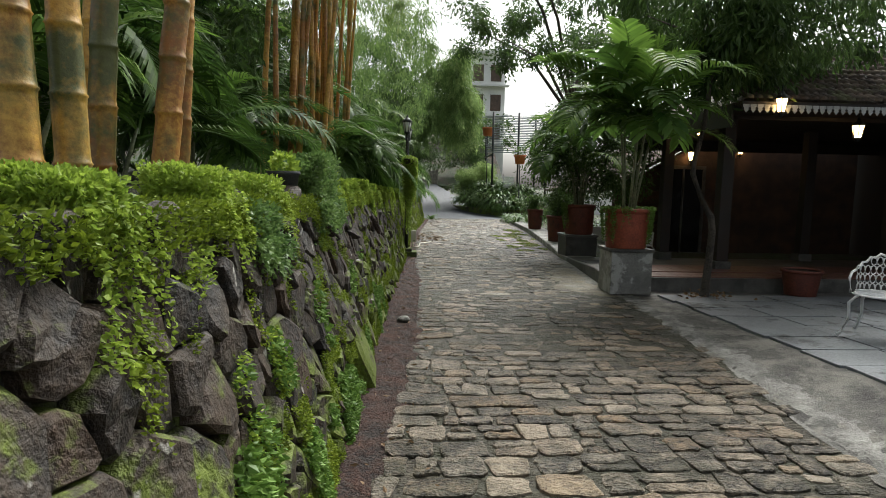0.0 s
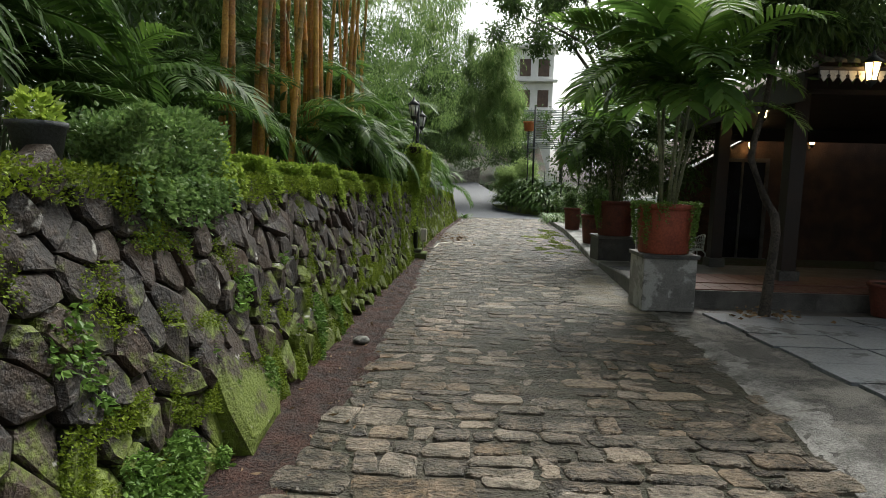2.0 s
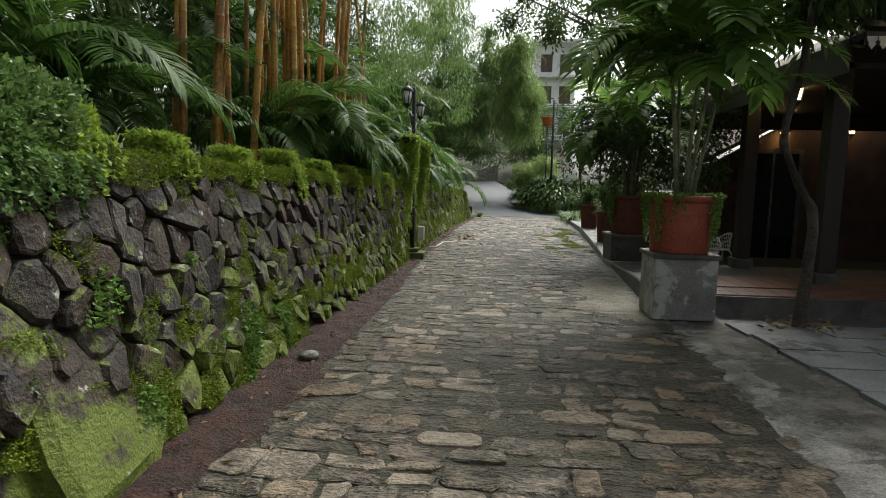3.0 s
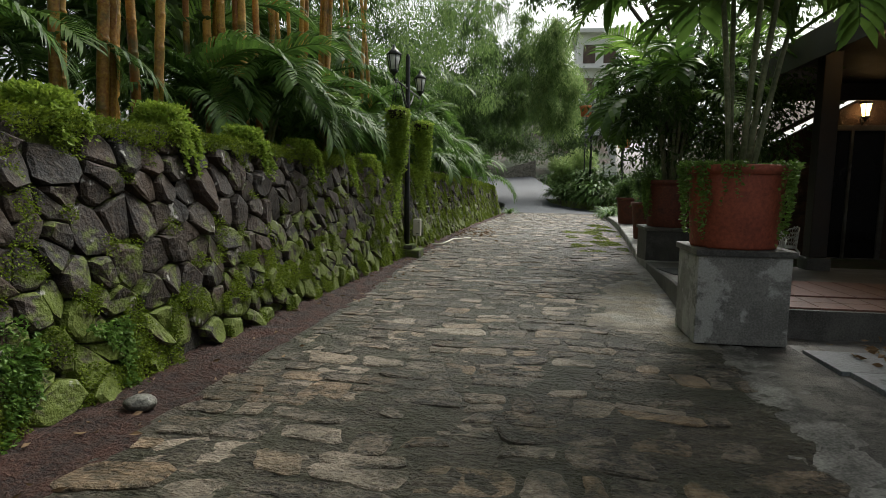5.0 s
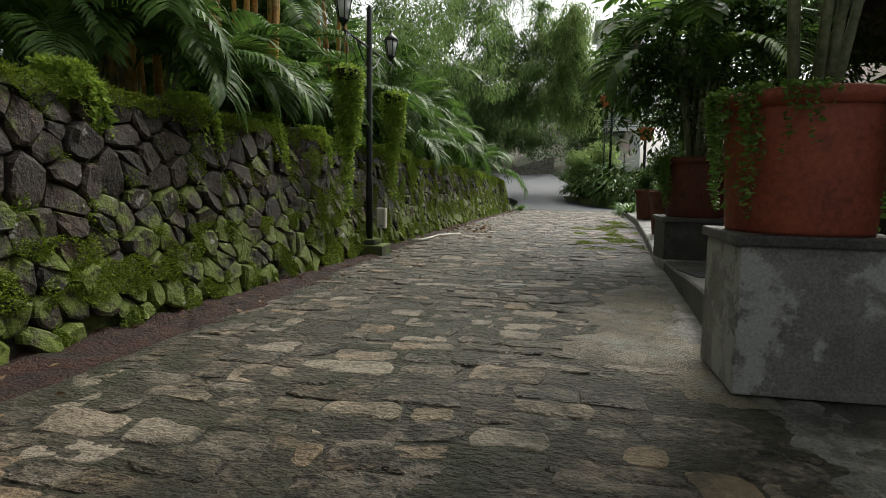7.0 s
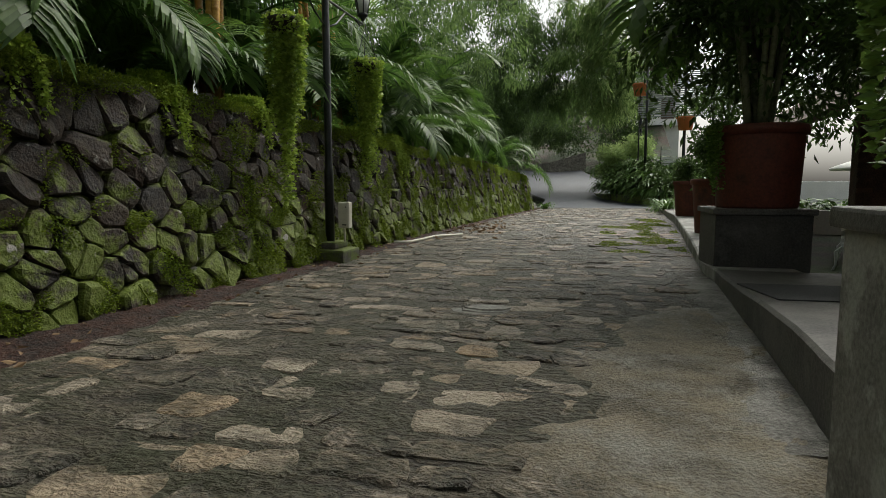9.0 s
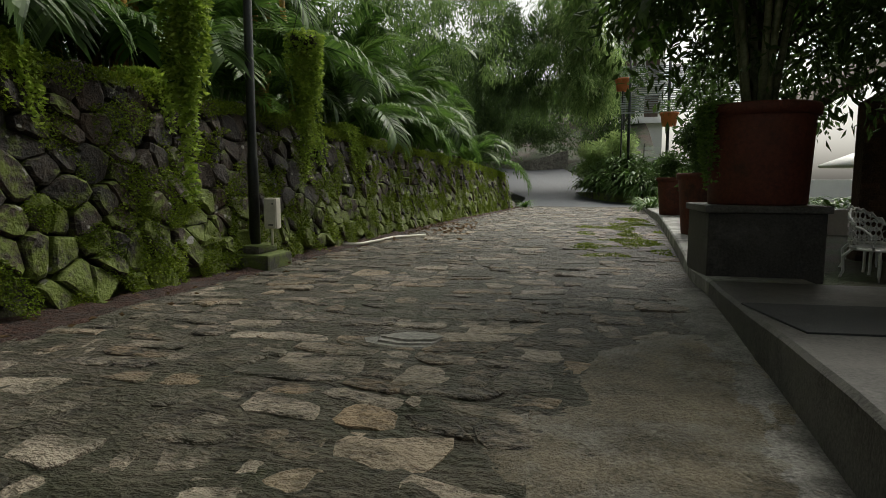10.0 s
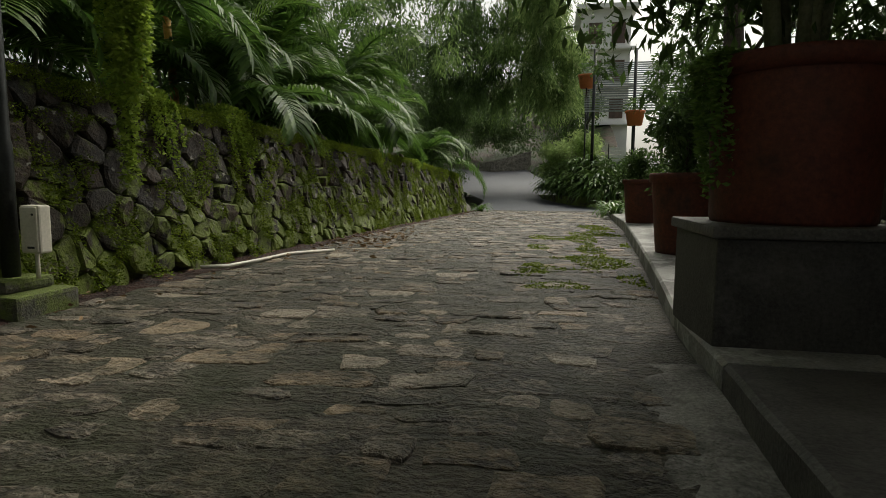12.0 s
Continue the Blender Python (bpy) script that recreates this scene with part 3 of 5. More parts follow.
RIDGE_Y, RIDGE_Z = 15.2, EAVE_Z + 4.0 * RISE
slope("deck", [(EAVE_X, EAVE_Y, EAVE_Z), (16, EAVE_Y, EAVE_Z), (16, RIDGE_Y, RIDGE_Z), (EAVE_X + 4, RIDGE_Y, RIDGE_Z)], M_ROOFTILE, pav)
# roof is carried back to y 19.25 to keep daylight off the interior
slope("deck", [(EAVE_X, 19.25, EAVE_Z), (EAVE_X, EAVE_Y, EAVE_Z), (EAVE_X + 4, RIDGE_Y, RIDGE_Z)], M_ROOFTILE, pav)
slope("deck", [(16, 19.25, EAVE_Z), (EAVE_X, 19.25, EAVE_Z), (EAVE_X + 4, RIDGE_Y, RIDGE_Z), (16, RIDGE_Y, RIDGE_Z)], M_ROOFTILE, pav)
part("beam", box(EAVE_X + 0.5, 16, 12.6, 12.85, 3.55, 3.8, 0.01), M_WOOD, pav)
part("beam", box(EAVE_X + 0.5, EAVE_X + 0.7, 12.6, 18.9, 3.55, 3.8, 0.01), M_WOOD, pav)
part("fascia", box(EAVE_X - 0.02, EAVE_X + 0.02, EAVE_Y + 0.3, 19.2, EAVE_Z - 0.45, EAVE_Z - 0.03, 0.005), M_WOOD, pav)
# added board that blocks the bright sky between the two roofs
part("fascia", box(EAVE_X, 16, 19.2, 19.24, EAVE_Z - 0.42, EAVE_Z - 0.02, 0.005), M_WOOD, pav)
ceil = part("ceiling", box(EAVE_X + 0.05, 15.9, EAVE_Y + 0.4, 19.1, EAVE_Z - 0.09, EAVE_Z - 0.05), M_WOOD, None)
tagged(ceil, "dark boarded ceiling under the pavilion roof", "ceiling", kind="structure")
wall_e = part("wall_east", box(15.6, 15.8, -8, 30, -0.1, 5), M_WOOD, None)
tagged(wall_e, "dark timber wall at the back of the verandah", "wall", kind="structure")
# behind the walk's start and never in view, added to close the patio
wall_s = part("wall_south", box(6.0, 15.6, -8.2, -8.0, -0.1, 4), M_BRICK, None)
tagged(wall_s, "unseen brick wall added to close the patio", "wall", kind="structure")

# brick building with a gable
house = empty("brick_building", "low brick building with a tiled gable roof", "building", kind="structure")
bm = box(7.0, 15.5, 20.0, 20.25, -0.3, 2.0)
block(bm, 7.0, 7.35, 26.4, 26.75, -0.3, 2.1)
part("wall", bm, M_BRICK, house)
V = [(7.0, 20.0, 2.0), (15.5, 20.0, 2.0), (15.5, 20.0, 4.6), (11.5, 20.0, 4.6)]
put("gable", mesh_of("gable", V + [(x, 20.25, z) for x, y, z in V], [(0, 1, 2, 3), (7, 6, 5, 4), (0, 3, 7, 4)]), M_BRICK, house)
slope("roof", [(6.2, 19.3, 1.95), (11.6, 19.3, 4.9), (11.6, 27.5, 4.9), (6.2, 27.5, 1.95)], M_ROOFTILE, house, 0.1)

# ---- pedestals and pots ----
def pedestal(name, x0, x1, y0, y1, z0, z1, cap, label, stone=None):
    p = empty(name, label, "pedestal")
    part("body", box(x0, x1, y0, y1, z0, z1, 0.012), stone or M_CONC, p)
    part("cap", box(x0 - cap, x1 + cap, y0 - cap, y1 + cap, z1, z1 + 0.06, 0.012), M_CONC_DARK, p, "dark slate cap")
    return p


pedestal("planter_pedestal", 3.905, 4.70, 11.07, 11.80, 0.02, 0.83, 0.03, "stained grey concrete plinth under a large planter")
pedestal("planter_pedestal", 4.40, 5.28, 16.30, 17.2, 0.1, 0.665, 0.03, "concrete plinth coloured dark for shade, under a large planter", M_CONC_SHADED)


def pot(x, y, z, r, h, label, taper=0.76, clay=None):
    p = empty("terracotta_pot", label, "plant pot", pose(x, y, z), "potted plants along the lane")
    lathe("body", [(r * taper * 0.98, 0), (r * taper, 0.02), (r * 0.93, h * 0.88), (r * 0.93, h * 0.9)], clay or M_CLAY, p, 40)
    lathe("rim", [(r * 0.90, h * 0.88), (r, h * 0.89), (r * 1.02, h * 0.97), (r * 0.99, h), (r * 0.90, h), (r * 0.88, h * 0.93)], clay or M_CLAY, p, 40)
    lathe("soil", [(r * 0.9, h * 0.94), (0.01, h * 0.96)], M_SOIL, p, 24, "dark potting soil")
    return p


pot(4.30, 11.45, 0.89, 0.45, 0.76, "large red terracotta pot with trailing creeper on a plinth", 0.84)
pot(4.87, 16.75, 0.725, 0.45, 0.84, "large red terracotta pot on a dark plinth", 0.87, clay=M_CLAY_SHADED)
pot(5.10, 20.2, 0.19, 0.38, 0.88, "tall red terracotta pot holding a dark shrub", clay=M_CLAY_SHADED)
pot(5.45, 25.6, 0.22, 0.36, 0.86, "red terracotta pot at the lane's edge", clay=M_CLAY_SHADED)

# ---- lamp post ----
post = empty("lamp_post", "black iron lamp post with two lanterns and hanging baskets", "lamp post", pose(-0.06, 16.78, 0))
lathe("pole", [(0.058, 0.2), (0.058, 1.15), (0.048, 1.2), (0.044, 3.84), (0.015, 3.9)], M_IRON, post, 14)
base = part("base", box(-0.2, 0.30, -0.26, 0.26, -0.05, 0.16, 0.03), M_MOSSY, post, "mossy concrete footing")
part("step", box(-0.17, 0.16, -0.2, 0.2, 0.16, 0.25, 0.03), M_MOSSY, base)
tube("arm", [(0, -1.12, 3.25), (0, 1.2, 3.25)], 0.016, M_IRON, post, 6)
tube("brace", [(0, -0.6, 3.25), (0, -0.3, 3.02), (0, 0, 2.9)], 0.012, M_IRON, post, 6)
tube("brace", [(0, 0.6, 3.25), (0, 0.3, 3.02), (0, 0, 2.9)], 0.012, M_IRON, post, 6)


def lantern(name, parent, s, glass, m, finial=True):
    """A six-sided tapered lantern: frame, panes, cap."""
    p = new(name)
    p.parent, p.matrix_basis = parent, m @ Matrix.Scale(s, 4)
    lathe("cap", [(0.125, 0.25), (0.13, 0.26), (0.06, 0.33), (0.035, 0.35), (0.02, 0.39), (0.004, 0.42)], M_IRON, p, 6)
    lathe("pane", [(0.062, 0.03), (0.105, 0.25), (0.01, 0.251)], glass, p, 6, "glass panes")
    lathe("foot", [(0.02, -0.06), (0.03, -0.03), (0.07, 0.0), (0.072, 0.03), (0.02, 0.031)], M_IRON, p, 6)
    V, F = [], []
    for k in range(6):
        w = math.pi * k / 3
        v, f = tube_arrays([(0.064 * math.cos(w), 0.064 * math.sin(w), 0.02), (0.108 * math.cos(w), 0.108 * math.sin(w), 0.26)], [0.008, 0.008], 4)
        F += [tuple(i + len(V) for i in q) for q in f]
        V += v
    put("bars", mesh_of("bars", V, F), M_IRON, p)
    return p


for dy in (-1.12, 1.2):
    lantern("lantern", post, 1.12, M_PANE, pose(0, dy, 3.36))
    tube("bracket", [(0, dy * 0.75, 3.25), (0, dy * 0.9, 3.2), (0, dy, 3.28)], 0.012, M_IRON, post, 6)

jb = empty("junction_box", "cream plastic electrical box strapped to the lamp post", "electrical box", pose(0.10, 16.80, 0.42))
part("housing", box(-0.03, 0.12, -0.05, 0.05, 0, 0.33, 0.015), M_PLASTIC, jb)
part("lid", box(-0.02, 0.11, -0.062, -0.05, 0.012, 0.318, 0.006), M_PLASTIC, jb)
part("lock", box(0.075, 0.09, -0.068, -0.062, 0.26, 0.275, 0.002), M_IRON, jb, "small dark lock")
part("plate", box(0.03, 0.085, -0.0645, -0.062, 0.035, 0.05), M_IRON, jb, "dark name plate")
tube("conduit", [(0.03, 0.01, 0), (0.03, 0.01, -0.18)], 0.014, M_PLASTIC, jb, 8)


# ---- palms ----
def frond_mesh(name, length, pairs, leaf, width, rise, droop, sag=0.5, start=0.18, seed=1, tip=0.35):
    """An arching palm frond along +y from the origin: a rib and narrow leaflets on both sides."""
    r = random.Random(seed)
    spine, ways = [], []
    p, a = Vector((0, 0, 0)), rise
    steps = 24
    for i in range(steps + 1):
        spine.append(p.copy())
        d = Vector((0, math.cos(a), math.sin(a)))
        ways.append(d)
        p = p + d * (length / steps)
        a -= droop / steps * (0.5 + 1.2 * i / steps)
    V, F = tube_arrays(spine, [0.016 * length / 1.6 * (1 - 0.85 * i / steps) + 0.002 for i in range(steps + 1)], 4)
    V = list(V)
    for i in range(pairs):
        s = start + (1 - start) * (i + 0.5) / pairs
        k = min(steps - 1, int(s * steps))
        u = s * steps - k
        base = spine[k].lerp(spine[k + 1], u)
        d = ways[k]
        up = Vector((1, 0, 0)).cross(d)
        l = leaf * (0.45 + 0.55 * math.sin(math.pi * min(1, 0.12 + 0.85 * (s - start) / (1 - start))) ** 0.7)
        for side in (-1, 1):
            q = r.uniform(0.85, 1.12)
            fw = 0.45 + 0.6 * s + r.uniform(-0.1, 0.1)
            w = (Vector((side, 0, 0)) + d * fw + up * 0.28).normalized()
            down = Vector((0, 0, -1))
            m1 = base + w * l * q * 0.38
            m2 = base + w * l * q * 0.70 + down * l * sag * 0.16
            e = base + w * l * q * 0.93 + down * l * sag * 0.45
            n = w.cross(up).normalized() * (-side)
            wd = width * q
            i0 = len(V)
            V += [base - n * wd * 0.25, base + n * wd * 0.25, m1 - n * wd * 0.5, m1 + n * wd * 0.5, m2 - n * wd * 0.42, m2 + n * wd * 0.42, e]
            F += [(i0, i0 + 1, i0 + 3, i0 + 2), (i0 + 2, i0 + 3, i0 + 5, i0 + 4), (i0 + 4, i0 + 5, i0 + 6)]
    return mesh_of(name, V, F)


FRONDS = [frond_mesh("frond", 1.9, 36, 0.54, 0.042, 1.05, 1.9, 0.7, seed=1),
          frond_mesh("frond", 2.1, 38, 0.58, 0.043, 0.8, 1.7, 0.8, seed=2),
          frond_mesh("frond", 1.7, 34, 0.50, 0.041, 1.25, 2.3, 0.7, seed=3)]
YOUNG = [frond_mesh("young_frond", 1.8, 30, 0.5, 0.036, 1.1, 1.6, 0.5, seed=4), frond_mesh("young_frond", 1.5, 28, 0.46, 0.034, 0.9, 1.5, 0.5, seed=5)]
TALL = [frond_mesh("young_frond", 1.7, 22, 0.5, 0.06, 1.3, 1.0, 0.25, seed=14), frond_mesh("young_frond", 1.5, 20, 0.46, 0.058, 1.15, 1.2, 0.3, seed=15)]
BROAD = [frond_mesh("broad_frond", 1.35, 11, 0.46, 0.085, 1.1, 1.7, 0.55, 0.35, seed=6), frond_mesh("broad_frond", 1.2, 10, 0.42, 0.085, 0.8, 1.7, 0.6, 0.38, seed=7)]
for m in FRONDS:
    m.materials.append(L_PALM)
for m in YOUNG + TALL:
    m.materials.append(L_PALM_LIGHT)
for m in BROAD:
    m.materials.append(L_POT_PALM)


def palm(x, y, z, height, count, seed, scale=1.0, kinds=None, young=0.2, spread=0.25, canes=4, cane_r=0.025, label="", lean=0.12, toward=None, width=6.28):
    r = random.Random(seed)
    p = empty("areca_palm", label or "clumping palm with arching feathery green fronds", "palm", pose(x, y, z), "palms on the bank")
    tops = []
    for c in range(canes):
        a = r.uniform(0, 6.28)
        h = height * r.uniform(0.55, 1.0)
        b = Vector((spread * 0.5 * math.cos(a), spread * 0.5 * math.sin(a), 0))
        t = Vector((math.cos(a) * (spread + lean * h), math.sin(a) * (spread + lean * h), h))
        pts = [b.lerp(t, u) + Vector((0, 0, 0.05 * h * math.sin(u * 3.1))) for u in (0, 0.33, 0.66, 1.0)]
        tube("cane", pts, [cane_r * 1.2, cane_r, cane_r * 0.95, cane_r * 0.7], M_CANE, p, 7)
        tops.append(t)
    for i in range(count):
        t = tops[i % canes]
        me = r.choice(YOUNG) if r.random() < young else r.choice(kinds or FRONDS)
        az = r.uniform(0, 360) if toward is None else toward + math.degrees(r.uniform(-width / 2, width / 2))
        s = scale * r.uniform(0.75, 1.15)
        put("frond", me, None, p, Matrix.Translation(t - Vector((0, 0, r.uniform(0, 0.15) * height))) @ pose(0, 0, 0, r.uniform(-28, 22), r.uniform(-12, 12), az) @ Matrix.Scale(s, 4))
    return p


rp = random.Random(21)
# close to the wall, fronds arching over it
for y in (5.0, 6.8, 8.7, 10.2, 12.9, 13.9, 14.8, 15.9, 17.6, 18.9, 20.2, 21.5, 22.8, 24.2, 25.6, 27.2, 29, 31, 33):
    h = 0.9 if y < 16 else 0.8
    palm(foot(y) - (1.45 if y > 12 else 2.5) - rp.uniform(0.1, 0.5), y, wall_top(y) - 0.1, h + rp.uniform(-0.2, 0.5), 14 if y < 17 else 17, int(y * 10), 0.98 if y < 17 else 1.15, young=0.12 if y < 17 else 0.25)
for y in (7, 14.5, 16.5, 19.5, 23, 26.5, 30, 33.5):
    palm(foot(y) - 3.0 - rp.uniform(0, 0.8), y, wall_top(y), 2.2 + rp.uniform(-0.2, 0.9), 14, int(y * 10) + 3, 1.4, young=0.2)
for y in (6, 10, 14.5, 18, 22, 26, 30, 34, 38):
    palm(foot(y) - 4.4 - rp.uniform(0, 1.5), y, wall_top(min(y, 34)), 4.2 + rp.uniform(-0.5, 1.2), 14, int(y * 10) + 7, 1.7, young=0.15)

# potted palms
palm(4.30, 11.45, 1.55, 2.0, 38, 5, 1.3, BROAD, 0.22, 0.26, 4, 0.026, "potted palm with broad glossy leaflets on grey canes", 0.12)
palm(4.85, 16.75, 1.45, 2.0, 40, 6, 1.2, BROAD, 0.2, 0.18, 8, 0.03, "potted palm with dense dark fronds on slim canes", 0.08)
palm(4.27, 11.42, 1.55, 3.3, 10, 41, 1.2, TALL, 0.0, 0.1, 1, 0.024, "upright young yellow-green palm in the pot", 0.02, None)


# ---- bamboo ----
def culm(parent, x, y, z, r, h, lx, ly, seed):
    q = random.Random(seed)
    pts, rad = [], []
    step = 0.34
    n = int(h / step)
    for i in range(n + 1):
        u = i / n
        w = 0.5 * u + 0.5 * u * u
        c = Vector((x + lx * w, y + ly * w, z + h * u))
        taper = r * (1 - 0.55 * u)
        for dz, f in ((-0.05, 1.0), (-0.012, 1.03), (0.0, 1.13), (0.012, 1.03), (0.05, 0.98)):
            pts.append(c + Vector((0, 0, dz)))
            rad.append(taper * f)
    put("culm", mesh_of("culm", *tube_arrays(pts, rad, 10), smooth=True), M_BAMBOO, parent)


def bamboo(x, y, z, count, radius, r, h, seed, label="clump of thick golden-yellow bamboo culms"):
    q = random.Random(seed)
    p = empty("bamboo_clump", label, "bamboo", pose(x, y, z), "golden bamboo")
    for i in range(count):
        a, d = q.uniform(0, 6.28), radius * math.sqrt(q.random())
        culm(p, d * math.cos(a), d * math.sin(a), -0.1, r * q.uniform(0.75, 1.15), h * q.uniform(0.8, 1.1), q.uniform(-0.9, 0.9), q.uniform(-0.9, 0.9), seed * 50 + i)
    k = 20
    # crowns widened over the lane, added leaf mass that shades the wall
    C = np.array([[q.uniform(-2.2, 3.4), q.uniform(-2.4, 2.4), h * q.uniform(0.6, 1.05)] for _ in range(k)])
    P, D = clumps(11000, C, [q.uniform(0.6, 1.3) for _ in range(k)], 0.9, 0.4, 0.5)
    put("foliage", leaves("foliage", P, D, 0.17, 0.16), L_BAMBOO, p)
    return p


near = empty("bamboo_clump", "thick golden-yellow bamboo culms close to the wall", "bamboo", pose(-1.6, 3.9, 1.85), "golden bamboo")
for i, (dx, dy, r, lx, ly) in enumerate(((0.16, 0.15, 0.085, 0.7, 1.5), (0.08, 0.62, 0.07, 0.5, 0.7), (-0.1, -0.08, 0.08, 0.3, 1.0), (0.0, -0.5, 0.085, -0.3, 0.1), (-0.1, -0.75, 0.095, -0.5, 0.3), (-0.6, 0.7, 0.08, 0.5, 1.0))):
    culm(near, dx, dy, -0.1, r, 8.0, lx, ly, i)
bamboo(-2.15, 11.3, 1.9, 7, 0.6, 0.062, 9, 3)
bamboo(-2.3, 13.9, 2.0, 12, 0.7, 0.062, 9, 4)
bamboo(-2.4, 17.0, 2.0, 10, 0.7, 0.06, 9, 5)
bamboo(-2.5, 21.5, 2.0, 5, 0.5, 0.06, 9, 6)
bamboo(-4.6, 7.5, 2.1, 9, 1.0, 0.07, 9, 7)


# ---- hedge tufts on the wall ----
def tuft(name, x, y, z, wx, wy, h, hang, n, material, label, category="creeper", size=0.05):
    """A cushion of small leaves with curtains that hang down the wall's face."""
    p = empty(name, label, category, pose(x, y, z), "creepers on the wall")
    r = random.Random(int(y * 100) + int(hang * 10))
    U = rng.uniform(-1, 1, (n, 3))
    k = np.argmax(np.abs(U), axis=1)
    U[np.arange(n), k] = np.sign(U[np.arange(n), k]) * rng.uniform(0.75, 1.05, n)
    P = U * [wx / 2, wy / 2, h / 2] + [0, 0, h / 2]
    bump = np.array([noise.noise(Vector(q) * 4) for q in P])[:, None]
    P = P * (1 + 0.18 * bump)
    D = U * 0.6 + rng.normal(size=(n, 3)) * 0.6
    tagged(put("cushion", leaves("cushion", P, D, size, 0.7), material, p), kind="stuff")
    inner = bmesh.new()
    bmesh.ops.create_icosphere(inner, subdivisions=2, radius=1)
    for v in inner.verts:
        v.co = Vector((v.co.x * wx * 0.4, v.co.y * wy * 0.4, v.co.z * h * 0.42 + h / 2))
    part("core", inner, material, p, "shaded twiggy middle")
    if hang > 0:
        strands = int(26 * wy / 0.5)
        PP, DD = [], []
        for s in range(strands):
            yy = r.uniform(-0.5, 0.5) * wy
            l = hang * (0.35 + 0.65 * r.random() * (1 - abs(yy / wy)))
            m = int(l / 0.012)
            x0 = wx * 0.5 + r.uniform(-0.03, 0.04)
            for i in range(m):
                d = i * 0.012
                PP.append((x0 + BATTER * d + 0.03 * r.random(), yy + r.uniform(-0.02, 0.02) + 0.05 * math.sin(d * 3 + s), h * 0.55 - d))
                DD.append((r.uniform(0.1, 1), r.uniform(-0.8, 0.8), r.uniform(-0.9, 0.2)))
        if PP:
            tagged(put("curtain", leaves("curtain", np.array(PP), np.array(DD), size, 0.7), material, p), kind="stuff")
    return p


def on_wall(y):
    return foot(y) - BATTER * wall_top(y) - 0.14, y, wall_top(y) - 0.04


for y, wy, h, hang, n in ((1.3, 0.3, 0.12, 0.12, 2600), (2.15, 0.36, 0.22, 0.75, 4400), (3.24, 0.36, 0.26, 0.5, 4200), (4.28, 0.40, 0.24, 0.4, 3600),
                          (6.75, 0.30, 0.34, 0.45, 1500), (7.8, 0.42, 0.36, 0.35, 1900), (9.05, 0.42, 0.34, 0.35, 1700), (10.3, 0.45, 0.40, 0.6, 2000), (11.65, 0.42, 0.34, 0.6, 1700), (13.1, 0.40, 0.32, 0.7, 1500), (14.5, 0.38, 0.3, 0.7, 1300),
                          (15.9, 0.36, 0.3, 0.6, 1200), (18.9, 0.42, 0.3, 0.9, 1300), (20.4, 0.6, 0.34, 0.9, 1700), (23, 0.5, 0.2, 0.4, 700), (26, 0.6, 0.2, 0.4, 700), (29, 0.6, 0.2, 0.3, 600)):
    tuft("creeper_tuft", *on_wall(y), 0.34, wy * (0.72 if 7 < y < 17 else 1), h * (0.75 if y > 7 else 1), hang, int(n * 1.7), L_CREEP, "bright yellow-green creeper cushion trailing down the wall", size=0.025 if y < 5 else 0.04)
x, y, z = on_wall(6.35)
tuft("ivy_mat", x + 0.10, 3.72, z - 0.34, 0.26, 0.62, 0.42, 0.3, 5000, L_HEDGE, "grey-green small-leaved ivy mat below the coping", "ivy", 0.034)
tuft("ivy_hedge", x + 0.05, y - 0.33, z - 0.42, 0.38, 1.25, 0.85, 0.35, 22000, L_HEDGE, "dense grey-green small-leaved hedge bulging over the wall", "hedge", 0.037)

# ---- far foliage ----
def mass(name, label, centres, radii, n, size, aspect, material, hang=0.6, out=0.6, category="trees", kind="stuff", shell=0.7):
    P, D = clumps(n, np.array(centres), radii, hang, out, shell)
    return tagged(put(name, leaves(name, P, D, size, aspect), material), label, category, kind=kind)


rf = random.Random(5)
C = [(rf.uniform(-4.5, 5.2), rf.uniform(46, 52), rf.uniform(1.8, 14)) for _ in range(150)]
C = [c for c in C if c[0] < 4.9 - 0.05 * (c[2] - 8) ** 2 and (c[0] < -1.5 or c[2] > 5.6 + 0.2 * c[0])]
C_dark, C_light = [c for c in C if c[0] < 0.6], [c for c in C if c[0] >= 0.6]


def sprays(name, label, centres, n, per, length, size, material, seed):
    """Drooping bamboo sprays: arching twigs set with narrow hanging leaves."""
    q = np.random.default_rng(seed)
    C = np.asarray(centres)[q.integers(0, len(centres), n)] + q.normal(size=(n, 3)) * [0.38, 0.38, 0.35]
    a = q.uniform(0, 2 * math.pi, n)
    reach, drop = length * q.uniform(0.3, 0.8, n), length * q.uniform(0.7, 1.4, n)
    u = np.linspace(0.05, 1, per)[None, :]
    x = C[:, :1] + np.cos(a)[:, None] * reach[:, None] * u
    y = C[:, 1:2] + np.sin(a)[:, None] * reach[:, None] * u
    z = C[:, 2:] + drop[:, None] * (0.35 * u - 1.2 * u * u)
    P = np.stack([x, y, z], 2).reshape(-1, 3) + q.normal(size=(n * per, 3)) * 0.06
    D = np.stack([np.cos(a)[:, None] * 0.5 + 0 * u, np.sin(a)[:, None] * 0.5 + 0 * u, -0.6 - 0.5 * u + 0 * a[:, None]], 2).reshape(-1, 3) + q.normal(size=(n * per, 3)) * 0.35
    return tagged(put(name, leaves(name, P, D, size, 0.2), material), label, "trees", kind="stuff")


